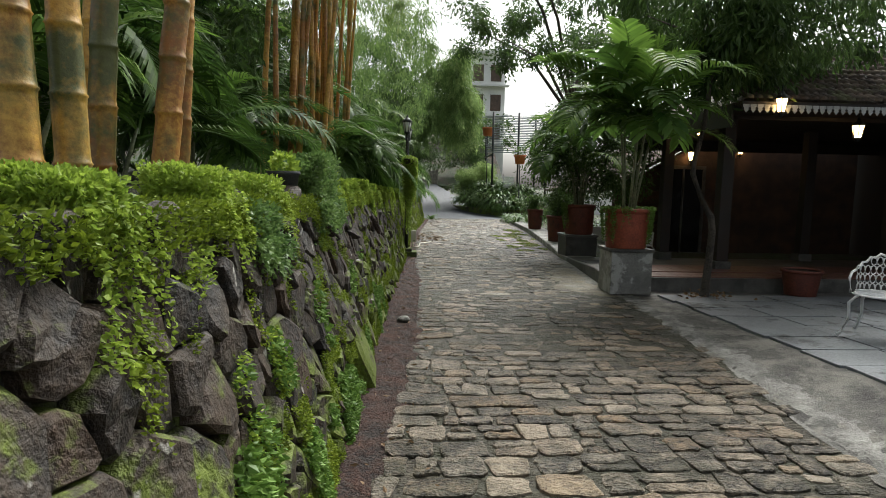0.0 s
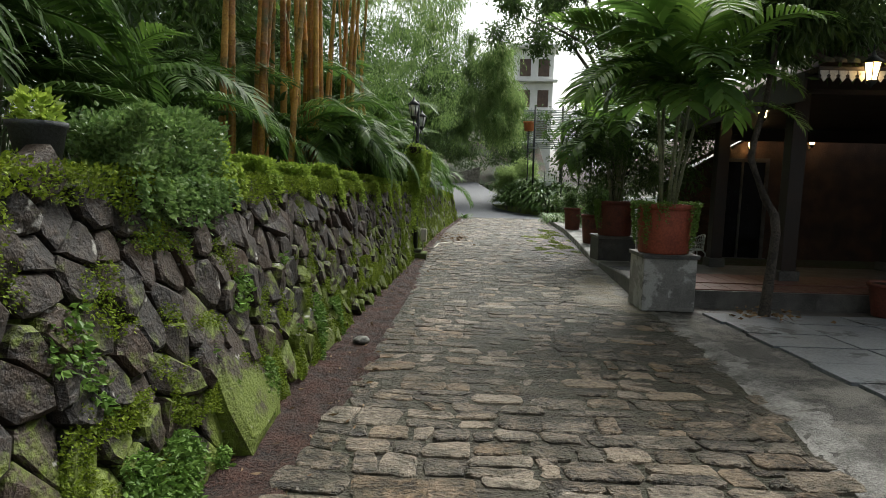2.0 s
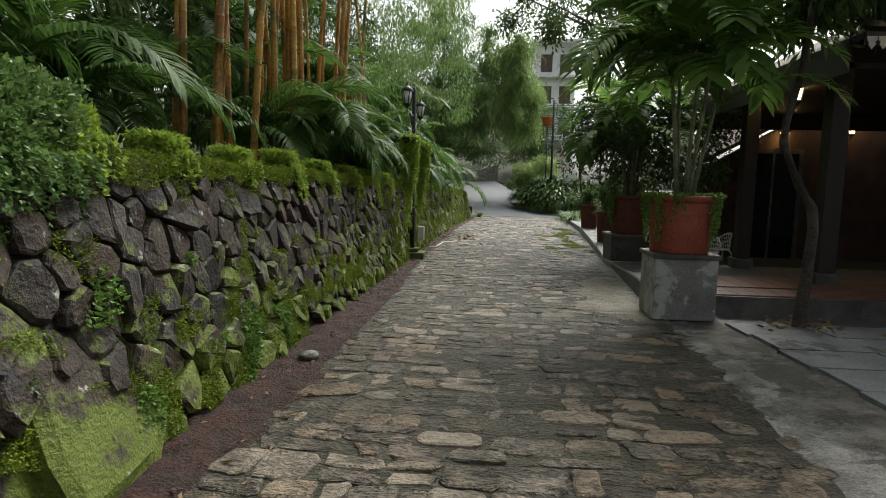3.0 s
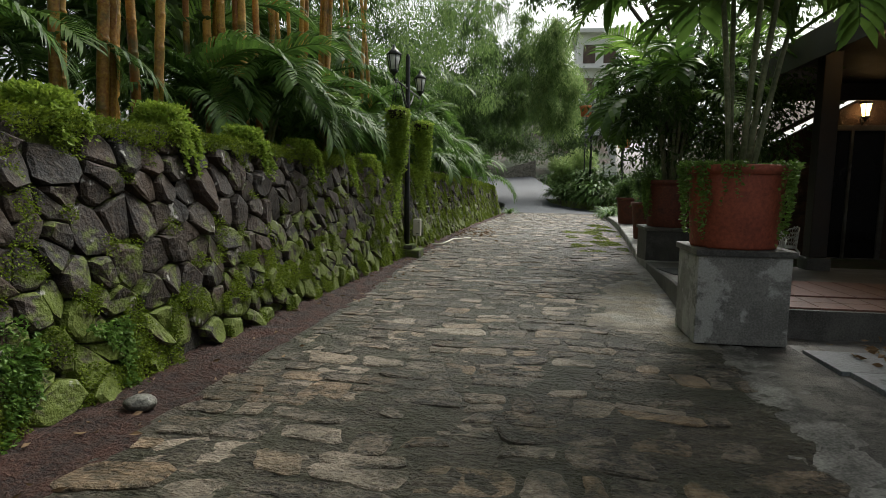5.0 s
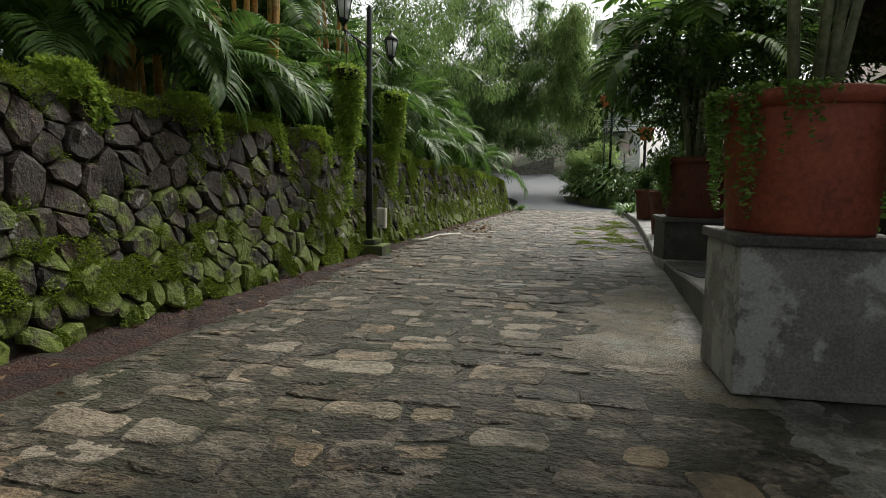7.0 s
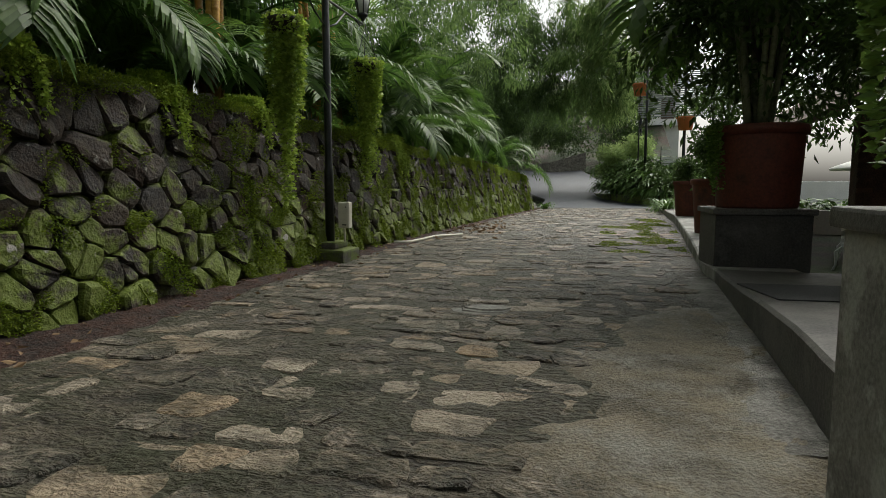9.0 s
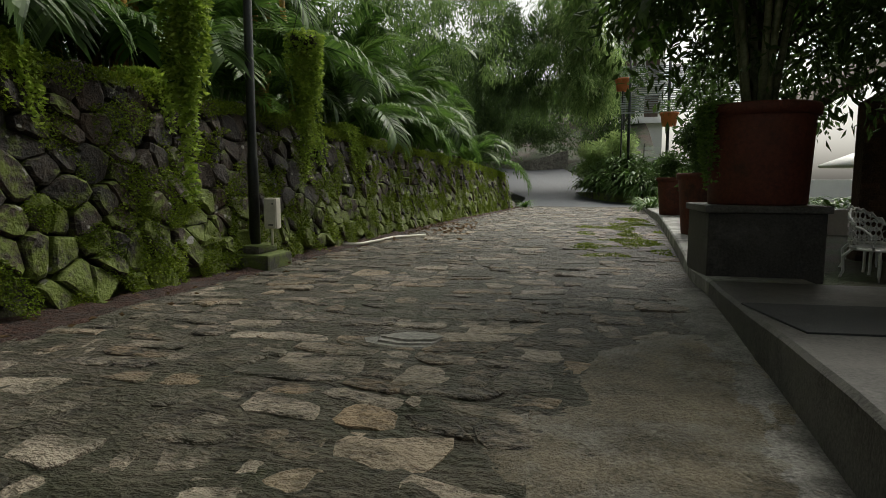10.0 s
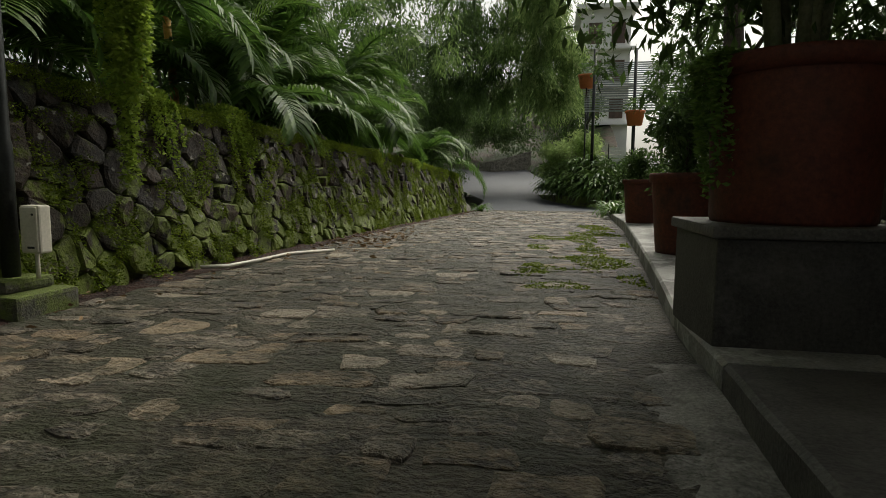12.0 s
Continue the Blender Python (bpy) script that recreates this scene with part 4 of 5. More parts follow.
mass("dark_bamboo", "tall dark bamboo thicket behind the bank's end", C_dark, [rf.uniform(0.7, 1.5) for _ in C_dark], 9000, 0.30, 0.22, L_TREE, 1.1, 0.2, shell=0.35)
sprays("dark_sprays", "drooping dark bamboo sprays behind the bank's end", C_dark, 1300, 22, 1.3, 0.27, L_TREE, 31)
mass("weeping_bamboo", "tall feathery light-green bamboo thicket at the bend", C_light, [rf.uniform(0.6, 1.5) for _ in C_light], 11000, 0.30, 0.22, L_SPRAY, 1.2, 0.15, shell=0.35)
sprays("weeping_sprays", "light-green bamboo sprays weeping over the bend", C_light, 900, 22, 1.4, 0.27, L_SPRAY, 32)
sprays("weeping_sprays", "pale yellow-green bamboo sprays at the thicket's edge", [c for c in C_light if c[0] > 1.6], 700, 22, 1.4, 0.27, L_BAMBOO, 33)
C = [(rf.uniform(-22, -3.2), rf.uniform(8, 60), rf.uniform(3, 13)) for _ in range(110)]
C2 = [(rf.uniform(-9, -2.8), rf.uniform(9, 46), rf.uniform(2.6, 9.5)) for _ in range(170)]
mass("bank_trees", "dark leafy trees and bamboo standing on the bank", C2, [rf.uniform(0.5, 1.1) for _ in C2], 60000, 0.2, 0.3, L_TREE, 0.8, 0.5)
C2 = [(rf.uniform(-4.0, 0.6), rf.uniform(21, 38), rf.uniform(5.0, 11)) for _ in range(110)]
mass("leaning_bamboo", "light feathery bamboo sprays leaning over the lane", C2, [rf.uniform(0.35, 0.9) for _ in C2], 15000, 0.22, 0.18, L_SPRAY, 1.0, 0.4)
C2 = [(rf.uniform(-9, 7), rf.uniform(57.5, 62), rf.uniform(4.2, 8.0)) for _ in range(75)]
mass("hill_shrubs", "dark shrubs over the hillside at the bend", C2, [rf.uniform(0.6, 1.3) for _ in C2], 24000, 0.24, 0.4, L_TREE, 0.4, 0.6)
mass("background_trees", "dense dark trees rising behind the bank", C, [rf.uniform(0.9, 2.0) for _ in C], 42000, 0.30, 0.4, L_TREE)
C = [(rf.uniform(-24, 6), rf.uniform(70, 85), rf.uniform(2, 12)) for _ in range(60)]
mass("far_woods", "far hillside woods", C, [rf.uniform(2, 4) for _ in C], 24000, 0.6, 0.5, L_TREE)


# ---- hanging baskets ----
def basket(x, y, z, length, width, seed):
    r = random.Random(seed)
    p = empty("hanging_basket", "hanging basket with a long curtain of yellow-green creeper", "hanging basket", pose(x, y, z), "baskets on the lamp post")
    lathe("bowl", [(0.02, -0.16), (0.12, -0.13), (0.17, -0.03), (0.175, 0.0), (0.16, 0.0)], M_WOOD, p, 16)
    for k in range(3):
        w = 2.1 * k
        tube("chain", [(0.17 * math.cos(w), 0.17 * math.sin(w), 0), (0, 0, 0.55)], 0.005, M_IRON, p, 4)
    P, D = [], []
    for s in range(110):
        a, q = r.uniform(0, 6.28), math.sqrt(r.random())
        rad = width * 0.5 * q
        l = length * (0.45 + 0.55 * r.random()) * (1 - 0.45 * q)
        if r.random() < 0.12:
            l = length
            rad *= 0.4
        x0, y0 = rad * math.cos(a), rad * math.sin(a)
        m = int(l / 0.028)
        for i in range(m):
            d = i * 0.028
            f = 1 - 0.35 * d / length
            P.append((x0 * f + r.uniform(-0.02, 0.02), y0 * f + r.uniform(-0.02, 0.02), 0.09 * (1 - q * q) - d))
            b = r.uniform(0, 6.28)
            D.append((math.cos(b) + x0 * 3, math.sin(b) + y0 * 3, r.uniform(-0.9, 0.3)))
    tagged(put("creeper", leaves("creeper", np.array(P), np.array(D), 0.05, 0.7), L_CREEP, p), kind="stuff")
    return p


basket(0.0, 15.66, 2.70, 2.0, 0.42, 1)
basket(-0.02, 17.98, 2.70, 1.85, 0.48, 2)


# ---- bent tree by the patio ----
tree = empty("bent_tree", "slender dark tree with a kinked trunk and drooping leaves", "tree", pose(5.6, 10.8, 0.03))
tube("trunk", [(0, 0, -0.1), (0.01, 0, 0.05), (0.05, 0, 0.7), (0.08, 0, 1.25), (0.04, 0, 1.5), (-0.12, 0, 1.75), (-0.36, 0, 2.3), (-0.34, 0, 2.55), (-0.22, 0, 3.1), (-0.1, 0.1, 3.9), (0.1, 0.2, 5.0)],
     [0.12, 0.085, 0.066, 0.062, 0.062, 0.054, 0.048, 0.046, 0.042, 0.036, 0.025], M_BARK, tree, 10)
rt = random.Random(3)
C = []
for k in range(9):
    a = rt.uniform(0, 6.28)
    e = Vector((0.6 + 1.9 * math.cos(a) * rt.uniform(0.5, 1.2), 1.2 + 1.6 * math.sin(a), rt.uniform(4.3, 5.8)))
    tube("limb", [(-0.1, 0.1, 3.7 + 0.12 * k), tuple(e * 0.5 + Vector((0, 0, 2.3))), tuple(e)], [0.035, 0.025, 0.012], M_BARK, tree, 6)
    C += [tuple(e + Vector((rt.uniform(-0.6, 0.6), rt.uniform(-0.6, 0.6), rt.uniform(-0.4, 0.5)))) for _ in range(4)]
C += [(rt.uniform(0.6, 4.6), rt.uniform(-0.8, 2.0), rt.uniform(5.0, 7.0)) for _ in range(36)]
C += [(rt.uniform(0.2, 2.4), rt.uniform(-0.2, 2.2), rt.uniform(4.2, 5.2)) for _ in range(12)]
C += [(rt.uniform(-0.1, 1.4), rt.uniform(-0.5, 0.9), rt.uniform(3.9, 4.9)) for _ in range(14)]
# extra clumps high over the kerb, added to shade the second pot
C += [(rt.uniform(-1.6, 1.0), rt.uniform(0.5, 5.0), rt.uniform(5.6, 7.0)) for _ in range(16)]
P, D = clumps(21000, np.array(C), [rt.uniform(0.35, 0.7) for _ in C], 1.0, 0.5, 0.6)
put("crown", leaves("crown", P, D, 0.20, 0.26), L_TREE, tree)
P = np.column_stack([rng.normal(5.6, 0.28, 70), rng.normal(10.8, 0.22, 70), rng.uniform(0.055, 0.075, 70)])
P[:, 2] += 0.02
tagged(put("fallen_leaves", leaves("fallen_leaves", P, rng.normal(size=(70, 3)) * [1, 1, 0.1], 0.09, 0.5), L_DRY), "dry fallen leaves round the tree's foot", "leaf litter", kind="stuff")

# ---- trees over the lane ----
def big_tree(x, y, r0, h, crown, n, seed, label, size=0.17, aspect=0.42, material=None):
    q = random.Random(seed)
    t = empty("shade_tree", label, "tree", pose(x, y, 0))
    tube("trunk", [(0, 0, -0.2), (0.05, 0.1, h * 0.3), (-0.1, 0.1, h * 0.6), (0.1, 0, h)], [r0 * 1.3, r0, r0 * 0.8, r0 * 0.4], M_BARK, t, 10)
    C = []
    for (cx, cy, cz, cr, k) in crown:
        tip = Vector((cx - x, cy - y, cz))
        tube("limb", [(0, 0, h * 0.6), tuple(tip * 0.5 + Vector((0, 0, h * 0.42))), tuple(tip)], [r0 * 0.4, r0 * 0.25, r0 * 0.08], M_BARK, t, 6)
        C += [tuple(tip + Vector((q.gauss(0, cr), q.gauss(0, cr), q.gauss(0, cr * 0.6)))) for _ in range(k)]
    P, D = clumps(n, np.array(C), [q.uniform(0.35, 0.8) for _ in C], 0.5, 0.6, 0.6)
    put("crown", leaves("crown", P, D, size, aspect), material or L_TREE, t)
    return t


# its two z 9.4 clumps are unseen, added to shade the left wall
big_tree(7.2, 26.0, 0.22, 8.0, [(3.5, 23, 7.6, 1.1, 10), (5.5, 22, 7.2, 1.2, 12), (7.5, 21, 7.6, 1.2, 12), (9.5, 22, 7.0, 1.3, 10), (6.5, 26, 9, 1.5, 10), (10.5, 25, 6.2, 1.2, 10), (2.6, 25.5, 8.6, 1.0, 8), (3.2, 17.5, 9.4, 0.9, 10), (1.8, 16, 9.4, 0.9, 9)], 18000, 1,
         "large dark-leaved shade tree spreading over the lane")
big_tree(8.6, 31.0, 0.2, 6.5, [(8, 30, 5.5, 1.0, 8), (10, 29, 5.2, 1.1, 9), (12, 31, 5.6, 1.2, 9), (7.0, 32, 4.6, 0.8, 7), (9.5, 33, 6.8, 1.2, 8)], 6500, 2,
         "dark broad-leaved tree beyond the terrace")
# dark broad-leaved shrub crown in the pot on the dark plinth
big_tree(4.95, 17.0, 0.045, 3.4, [(4.2, 16.6, 3.1, 0.35, 6), (5.4, 16.2, 3.3, 0.4, 7), (6.2, 16.9, 3.0, 0.4, 7), (4.7, 17.4, 3.6, 0.45, 7), (5.8, 17.6, 3.7, 0.45, 7), (5.1, 16.9, 4.3, 0.5, 7), (6.9, 17.3, 3.2, 0.35, 5), (3.95, 16.7, 2.5, 0.25, 6), (4.35, 16.4, 2.75, 0.25, 5), (5.5, 16.5, 2.35, 0.25, 6), (6.1, 16.8, 2.3, 0.3, 6), (4.2, 17.2, 2.9, 0.3, 6), (5.0, 17.3, 2.6, 0.25, 5), (5.3, 17.2, 2.05, 0.22, 5), (5.9, 17.3, 2.1, 0.25, 5), (6.5, 17.6, 2.1, 0.3, 5), (4.6, 17.3, 2.15, 0.2, 4)], 12500, 4,
         "broad-leaved dark shrub growing out of the potted canes", 0.115, 0.34)


def shrub(x, y, z, r, n, size, seed, label, material, name="potted_shrub"):
    q = random.Random(seed)
    t = empty(name, label, "shrub", pose(x, y, z))
    tube("stem", [(0, 0, -0.1), (0.02, 0, r * 0.7)], 0.03, M_BARK, t, 6)
    C = [(q.gauss(0, r * 0.42), q.gauss(0, r * 0.42), r * 0.9 + q.gauss(0, r * 0.42)) for _ in range(14)]
    P, D = clumps(n, np.array(C), r * 0.38, 0.1, 0.8, 0.6)
    put("crown", leaves("crown", P, D, size, 0.4), material, t)


shrub(5.10, 20.2, 1.0, 0.62, 3200, 0.09, 1, "dense dark-green shrub filling its pot", L_TREE)
shrub(5.45, 25.6, 1.0, 0.5, 2200, 0.09, 2, "dark-green shrub in a clay pot", L_TREE)
shrub(5.9, 27.6, 0.2, 0.6, 2200, 0.09, 3, "clipped green shrub at the lane's edge", L_HEDGE, "round_shrub")
shrub(6.0, 23.4, 0.2, 0.9, 3000, 0.10, 4, "tall dark shrub behind the pots", L_TREE, "round_shrub")


# ---- strap-leaved lilies ----
def lily_mesh(seed, n=46, length=0.75):
    q = random.Random(seed)
    V, F = [], []
    for i in range(n):
        a, e = q.uniform(0, 6.28), q.uniform(0.5, 1.35)
        l, w = length * q.uniform(0.6, 1.1), 0.03 * q.uniform(0.8, 1.2)
        d = Vector((math.cos(a), math.sin(a), 0))
        s = Vector((-math.sin(a), math.cos(a), 0))
        p, k0 = d * q.uniform(0, 0.12), len(V)
        for j in range(5):
            f = w * (0.8, 1.0, 1.0, 0.7, 0.05)[j]
            V += [p - s * f, p + s * f]
            p = p + (d * math.cos(e) + Vector((0, 0, math.sin(e)))) * l / 4
            e -= 0.55
        for j in range(4):
            F.append((k0 + 2 * j, k0 + 2 * j + 1, k0 + 2 * j + 3, k0 + 2 * j + 2))
    me = mesh_of("lily_leaves", V, F)
    me.materials.append(L_LILY)
    return me


LILIES = [lily_mesh(1), lily_mesh(2), lily_mesh(3)]
rl = random.Random(9)


def lily(x, y, z, s):
    p = empty("strap_lily", "arching strap-leaved lily clump in the bed", "lily", pose(x, y, z, 0, 0, rl.uniform(0, 360)), "lilies at the bend")
    put("leaf_rosette", rl.choice(LILIES), None, p, Matrix.Scale(s, 4))


# raised island bed with a dark stone edge at the bend
bed = empty("island_bed", "raised planting bed edged with dark stone", "planting bed", kind="structure")
V, F = [], []
ring = [(7.2, 38.2), (6.2, 38.5), (5.4, 39.2), (4.6, 40.3), (3.9, 41.8), (3.35, 43.5), (3.1, 45.5), (3.3, 47.5), (9, 48), (11, 38.2)]
for x, y in ring:
    V += [(x, y, -0.1), (x, y, 0.55)]
k = len(ring)
for i in range(k):
    j = (i + 1) % k
    F.append((2 * i, 2 * i + 1, 2 * j + 1, 2 * j))
F.append(tuple(2 * i + 1 for i in range(k)))
put("body", mesh_of("body", V, F), M_WALL_FAR, bed)
mound = bmesh.new()
bmesh.ops.create_icosphere(mound, subdivisions=3, radius=1)
for v in mound.verts:
    v.co = Vector((7.4 + v.co.x * 3.4, 43.6 + v.co.y * 4.6, 0.4 + v.co.z * 1.5))
part("mound", mound, M_HILL, bed)
for i in range(95):
    u = rl.random()
    bx = 3.4 + 3.6 * u + rl.uniform(0, 1.2)
    by = line(bx, [(3.2, 44.6), (3.5, 43.4), (4.1, 41.7), (4.8, 40.3), (5.6, 39.2), (6.3, 38.6), (9, 38.4)]) + 0.05
    edge = rl.uniform(0, 3.4)
    by += edge
    lily(bx, by, 0.52 + 0.42 * edge, rl.uniform(1.3, 2.1))
for i in range(26):
    lily(rl.uniform(6.7, 11.5), rl.uniform(25.2, 27.6), 0.12, rl.uniform(1.0, 1.6))
for i in range(14):
    lily(rl.uniform(5.5, 6.6), rl.uniform(29, 36), 0.1, rl.uniform(0.8, 1.3))
lily(1.15, 35.1, 0.0, 0.9)
shrub(4.2, 44.2, 1.5, 1.1, 2600, 0.17, 11, "light-green climbing shrub above the lily bed", L_BAMBOO, "climbing_shrub")
shrub(5.0, 44.6, 1.9, 1.2, 2600, 0.17, 12, "light-green climbing shrub above the lily bed", L_BAMBOO, "climbing_shrub")

# pale stone revetment and brown bank across the bend
rev = tagged(put("wall_north", mesh_of("wall_north", [(-6, 58, 1.8), (-0.4, 55.5, 1.8), (2.4, 56.5, 2.0), (2.4, 56.9, 3.6), (-0.4, 55.9, 2.75), (-6, 58.4, 2.5)],
                                       [(0, 1, 4, 5), (1, 2, 3, 4)]), M_REVET), "pale pitched-stone revetment along the drive", "wall", kind="structure")
hill = tagged(sheet("hillside", 57.5, 110, lambda y: -60, lambda y: 9.5, lambda x, y: 2.4 + 0.3 * (y - 57.5) + 0.5 * noise.noise((x * 0.2, y * 0.2, 1)) - max(0, x - 3) * 0.25 * max(0, 1 - (y - 57.5) / 12), M_HILL, 2.5, 60),
              "brown earth hillside rising behind the bend", "hillside", kind="structure")

# ---- white building on the hill ----
wb = empty("white_building", "white multi-storey building with dark windows behind trees", "building", pose(11.6, 74, -1.3))
bm = box(-5, -0.4, 0, 8, 1.2, 19.5)
part("wall", bm, M_WHITE, wb)
part("roof", box(-5.6, 0.2, -0.8, 8.4, 19.5, 19.9), M_WHITE, wb)
for fz in (8.6, 12.2, 15.8):
    part("balcony", box(-5.5, 0.0, -1.0, -0.003, fz - 0.2, fz), M_WHITE, wb)
    for fx in (-4.4, -2.2):
        w = part("window", box(fx, fx + 1.3, -0.06, -0.004, fz + 0.5, fz + 2.5), M_WINDOW, wb, "dark brown shuttered window")
        part("frame", box(fx - 0.1, fx + 1.4, -0.1, -0.062, fz + 2.5, fz + 2.62), M_WHITE, w)

# ---- slatted pergola ----
pg = empty("pergola", "dark slatted pergola on posts with a white board", "pergola", pose(0, 0, 0))
for x, y in ((5.6, 41.5), (7.4, 41.5), (9.4, 41.5), (5.6, 45.5), (9.4, 45.5)):
    tube("post", [(x, y, 0.2), (x, y, 7.2)], 0.07, M_IRON, pg, 8)
for i in range(22):
    part("slat", box(5.2, 11.5, 41.4 + 0.19 * i, 41.46 + 0.19 * i, 4.4 + 0.14 * i, 4.46 + 0.14 * i), M_STEEL, pg)
part("rafter", box(5.5, 5.6, 41.3, 45.8, 4.2, 4.3), M_IRON, pg)
sb = empty("notice_board", "white louvred notice board at the bend", "board", pose(6.3, 40.8, 0.5))
for i in range(11):
    part("slat", box(0, 0.75, 0, 0.04, 0.4 + 0.17 * i, 0.54 + 0.17 * i), M_WHITE, sb)
part("post", box(-0.04, 0.0, 0, 0.05, -0.2, 2.4), M_IRON, sb)
for x, y, z in ((7.15, 39.3, 3.55), (5.3, 42.2, 5.6)):
    hb = empty("orange_planter", "orange clay planter box hung on the pergola", "planter", pose(x, y, z))
    lathe("body", [(0.30, 0), (0.38, 0.5), (0.42, 0.52), (0.42, 0.6), (0.34, 0.6)], M_ORANGE, hb, 12)
    P, D = clumps(250, np.array([(0, 0, 0.75)]), 0.4, 0.3, 0.8)
    put("plant", leaves("plant", P, D, 0.22, 0.2), L_LILY, hb)
    tube("stand", [(0, 0, 0.02), (0, 0, -z)], 0.035, M_IRON, hb, 6)

# bright terrace wall, parasols beyond
tw = part("terrace_wall", box(6.6, 14.5, 24.6, 24.85, -0.25, 0.42, 0.02), M_WHITE, None)
tagged(part("terrace_bed", box(6.6, 14.5, 24.86, 28.2, -0.25, 0.14), M_EARTH, None), "dark soil bed behind the terrace wall", "planting bed", kind="structure")
tagged(tw, "low white-painted terrace wall", "wall", kind="structure")
fw = part("garden_wall", box(9.0, 30, 48, 48.3, -0.2, 1.25, 0.02), M_WHITE, None)
tagged(fw, "white-painted garden wall in bright light", "wall", kind="structure")


def parasol(x, y):
    p = empty("parasol", "white canvas parasol on the far terrace", "parasol", pose(x, y, -0.25), "parasols")
    tube("pole", [(0, 0, 0), (0, 0, 2.3)], 0.03, M_WHITE_IRON, p, 8)
    lathe("canopy", [(1.5, 1.72), (1.5, 1.78), (0.8, 2.05), (0.05, 2.35), (0.01, 2.4)], M_WHITE, p, 8)


parasol(12.0, 31.5)
parasol(14.6, 33.0)


# ---- garden chairs ----
def chair(x, y, z, turn, label="white cast-iron garden chair with a lattice back"):
    p = empty("garden_chair", label, "chair", pose(x, y, z, 0, 0, turn), "white garden chairs")
    lathe("seat", [(0.20, 0.44), (0.235, 0.445), (0.24, 0.455), (0.225, 0.465), (0.19, 0.46)], M_WHITE_IRON, p, 20)
    V, F = [], []

    def add(points, r):
        v, f = tube_arrays(points, [r] * len(points), 5)
        F.extend(tuple(i + len(V) for i in q) for q in f)
        V.extend(v)
    for k in range(-3, 4):
        h = math.sqrt(max(0, 0.21 ** 2 - (k * 0.06) ** 2))
        add([(k * 0.06, -h, 0.455), (k * 0.06, h, 0.455)], 0.008)
        add([(-h, k * 0.06, 0.455), (h, k * 0.06, 0.455)], 0.008)
    put("seat_lattice", mesh_of("seat_lattice", V, F), M_WHITE_IRON, p)
    for sx in (-1, 1):
        for sy in (-1, 1):
            tube("leg", [(sx * 0.15, sy * 0.15, 0.45), (sx * 0.21, sy * 0.21, 0.36), (sx * 0.20, sy * 0.20, 0.2), (sx * 0.25, sy * 0.25, 0.03), (sx * 0.28, sy * 0.28, 0.0)], [0.02, 0.018, 0.015, 0.014, 0.018], M_WHITE_IRON, p, 6)
    V, F = [], []

    def at(a, z):
        r = 0.235 + 0.06 * (z - 0.46)
        return (r * math.cos(a), r * math.sin(a), z)
    for k in range(12):
        a = math.radians(20 + 140 * k / 11)
        top = 0.70 + 0.17 * math.sin(math.pi * k / 11)
        for zz in (0.50, 0.60, 0.70, 0.80):
            if zz < top:
                add([at(a + 0.11 * math.cos(w), zz + 0.05 * math.sin(w)) for w in [2 * math.pi * j / 8 for j in range(9)]], 0.0075)
    add([at(math.radians(12 + 156 * j / 16), 0.70 + 0.18 * math.sin(math.pi * j / 16) + 0.015 * math.cos(j * math.pi)) for j in range(17)], 0.014)
    add([at(math.radians(10 + 160 * j / 16), 0.47) for j in range(17)], 0.012)
    put("backrest", mesh_of("backrest", V, F, True), M_WHITE_IRON, p)
    for sx in (1, -1):
        tube("arm", [at(math.radians(90 - sx * 78), 0.70), (sx * 0.26, -0.03, 0.68), (sx * 0.25, -0.12, 0.62), (sx * 0.22, -0.14, 0.46)], 0.014, M_WHITE_IRON, p, 6)
    return p


chair(6.2, 7.45, 0.17, -55).scale = (1.2, 1.2, 1.2)
for x, y, a in ((6.5, 18.3, 30), (7.1, 18.0, -20), (6.8, 19.1, 100), (7.7, 18.9, -80)):
    chair(x, y, -0.25, a)

# window in the brick gable wall
win = empty("window_1", "tall dark window in a grey timber frame", "window", kind="structure")
for x0, x1, z0, z1 in ((8.55, 8.65, -0.1, 2.86), (9.3, 9.36, -0.1, 2.86), (10.0, 10.1, -0.1, 2.86), (8.65, 10.0, 2.74, 2.86), (8.45, 10.2, -0.22, -0.1)):
    part("frame", box(x0, x1, 19.9, 19.985, z0, z1, 0.004), M_CONC_DARK, win)
part("pane", box(8.65, 9.3, 19.95, 19.97, -0.1, 2.74), M_DARKGLASS, win)
part("pane", box(9.36, 10.0, 19.95, 19.97, -0.1, 2.74), M_DARKGLASS, win)

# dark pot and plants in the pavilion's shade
pot(7.6, 11.0, 0.06, 0.36, 0.5, "shaded terracotta pot at the pavilion's edge", clay=M_CLAY_SHADED)

# ---- lit lanterns ----
def lit_lantern(x, y, z, s, hang, power, label):
    p = empty("wall_lantern", label, "lantern", pose(x, y, z), "lit lanterns")
    lantern("body", p, s, M_GLOW, pose(0, 0, 0))
    if hang:
        tube("hook", [(0, 0, 0.4 * s), (0, 0, 0.4 * s + hang)], 0.01, M_IRON, p, 5)
    else:
        tube("arm", [(0, 0, -0.05 * s), (0, 0.12, -0.12 * s), (0, 0.2, 0.05)], 0.014, M_IRON, p, 6)
    lamp = new("lantern_light", bpy.data.lights.new("lantern_light", "POINT"))
    lamp.data.energy, lamp.data.color, lamp.data.shadow_soft_size = power, (1.0, 0.6, 0.25), 0.09
    lamp.location = (x, y - 0.16 * s, z + 0.12 * s)


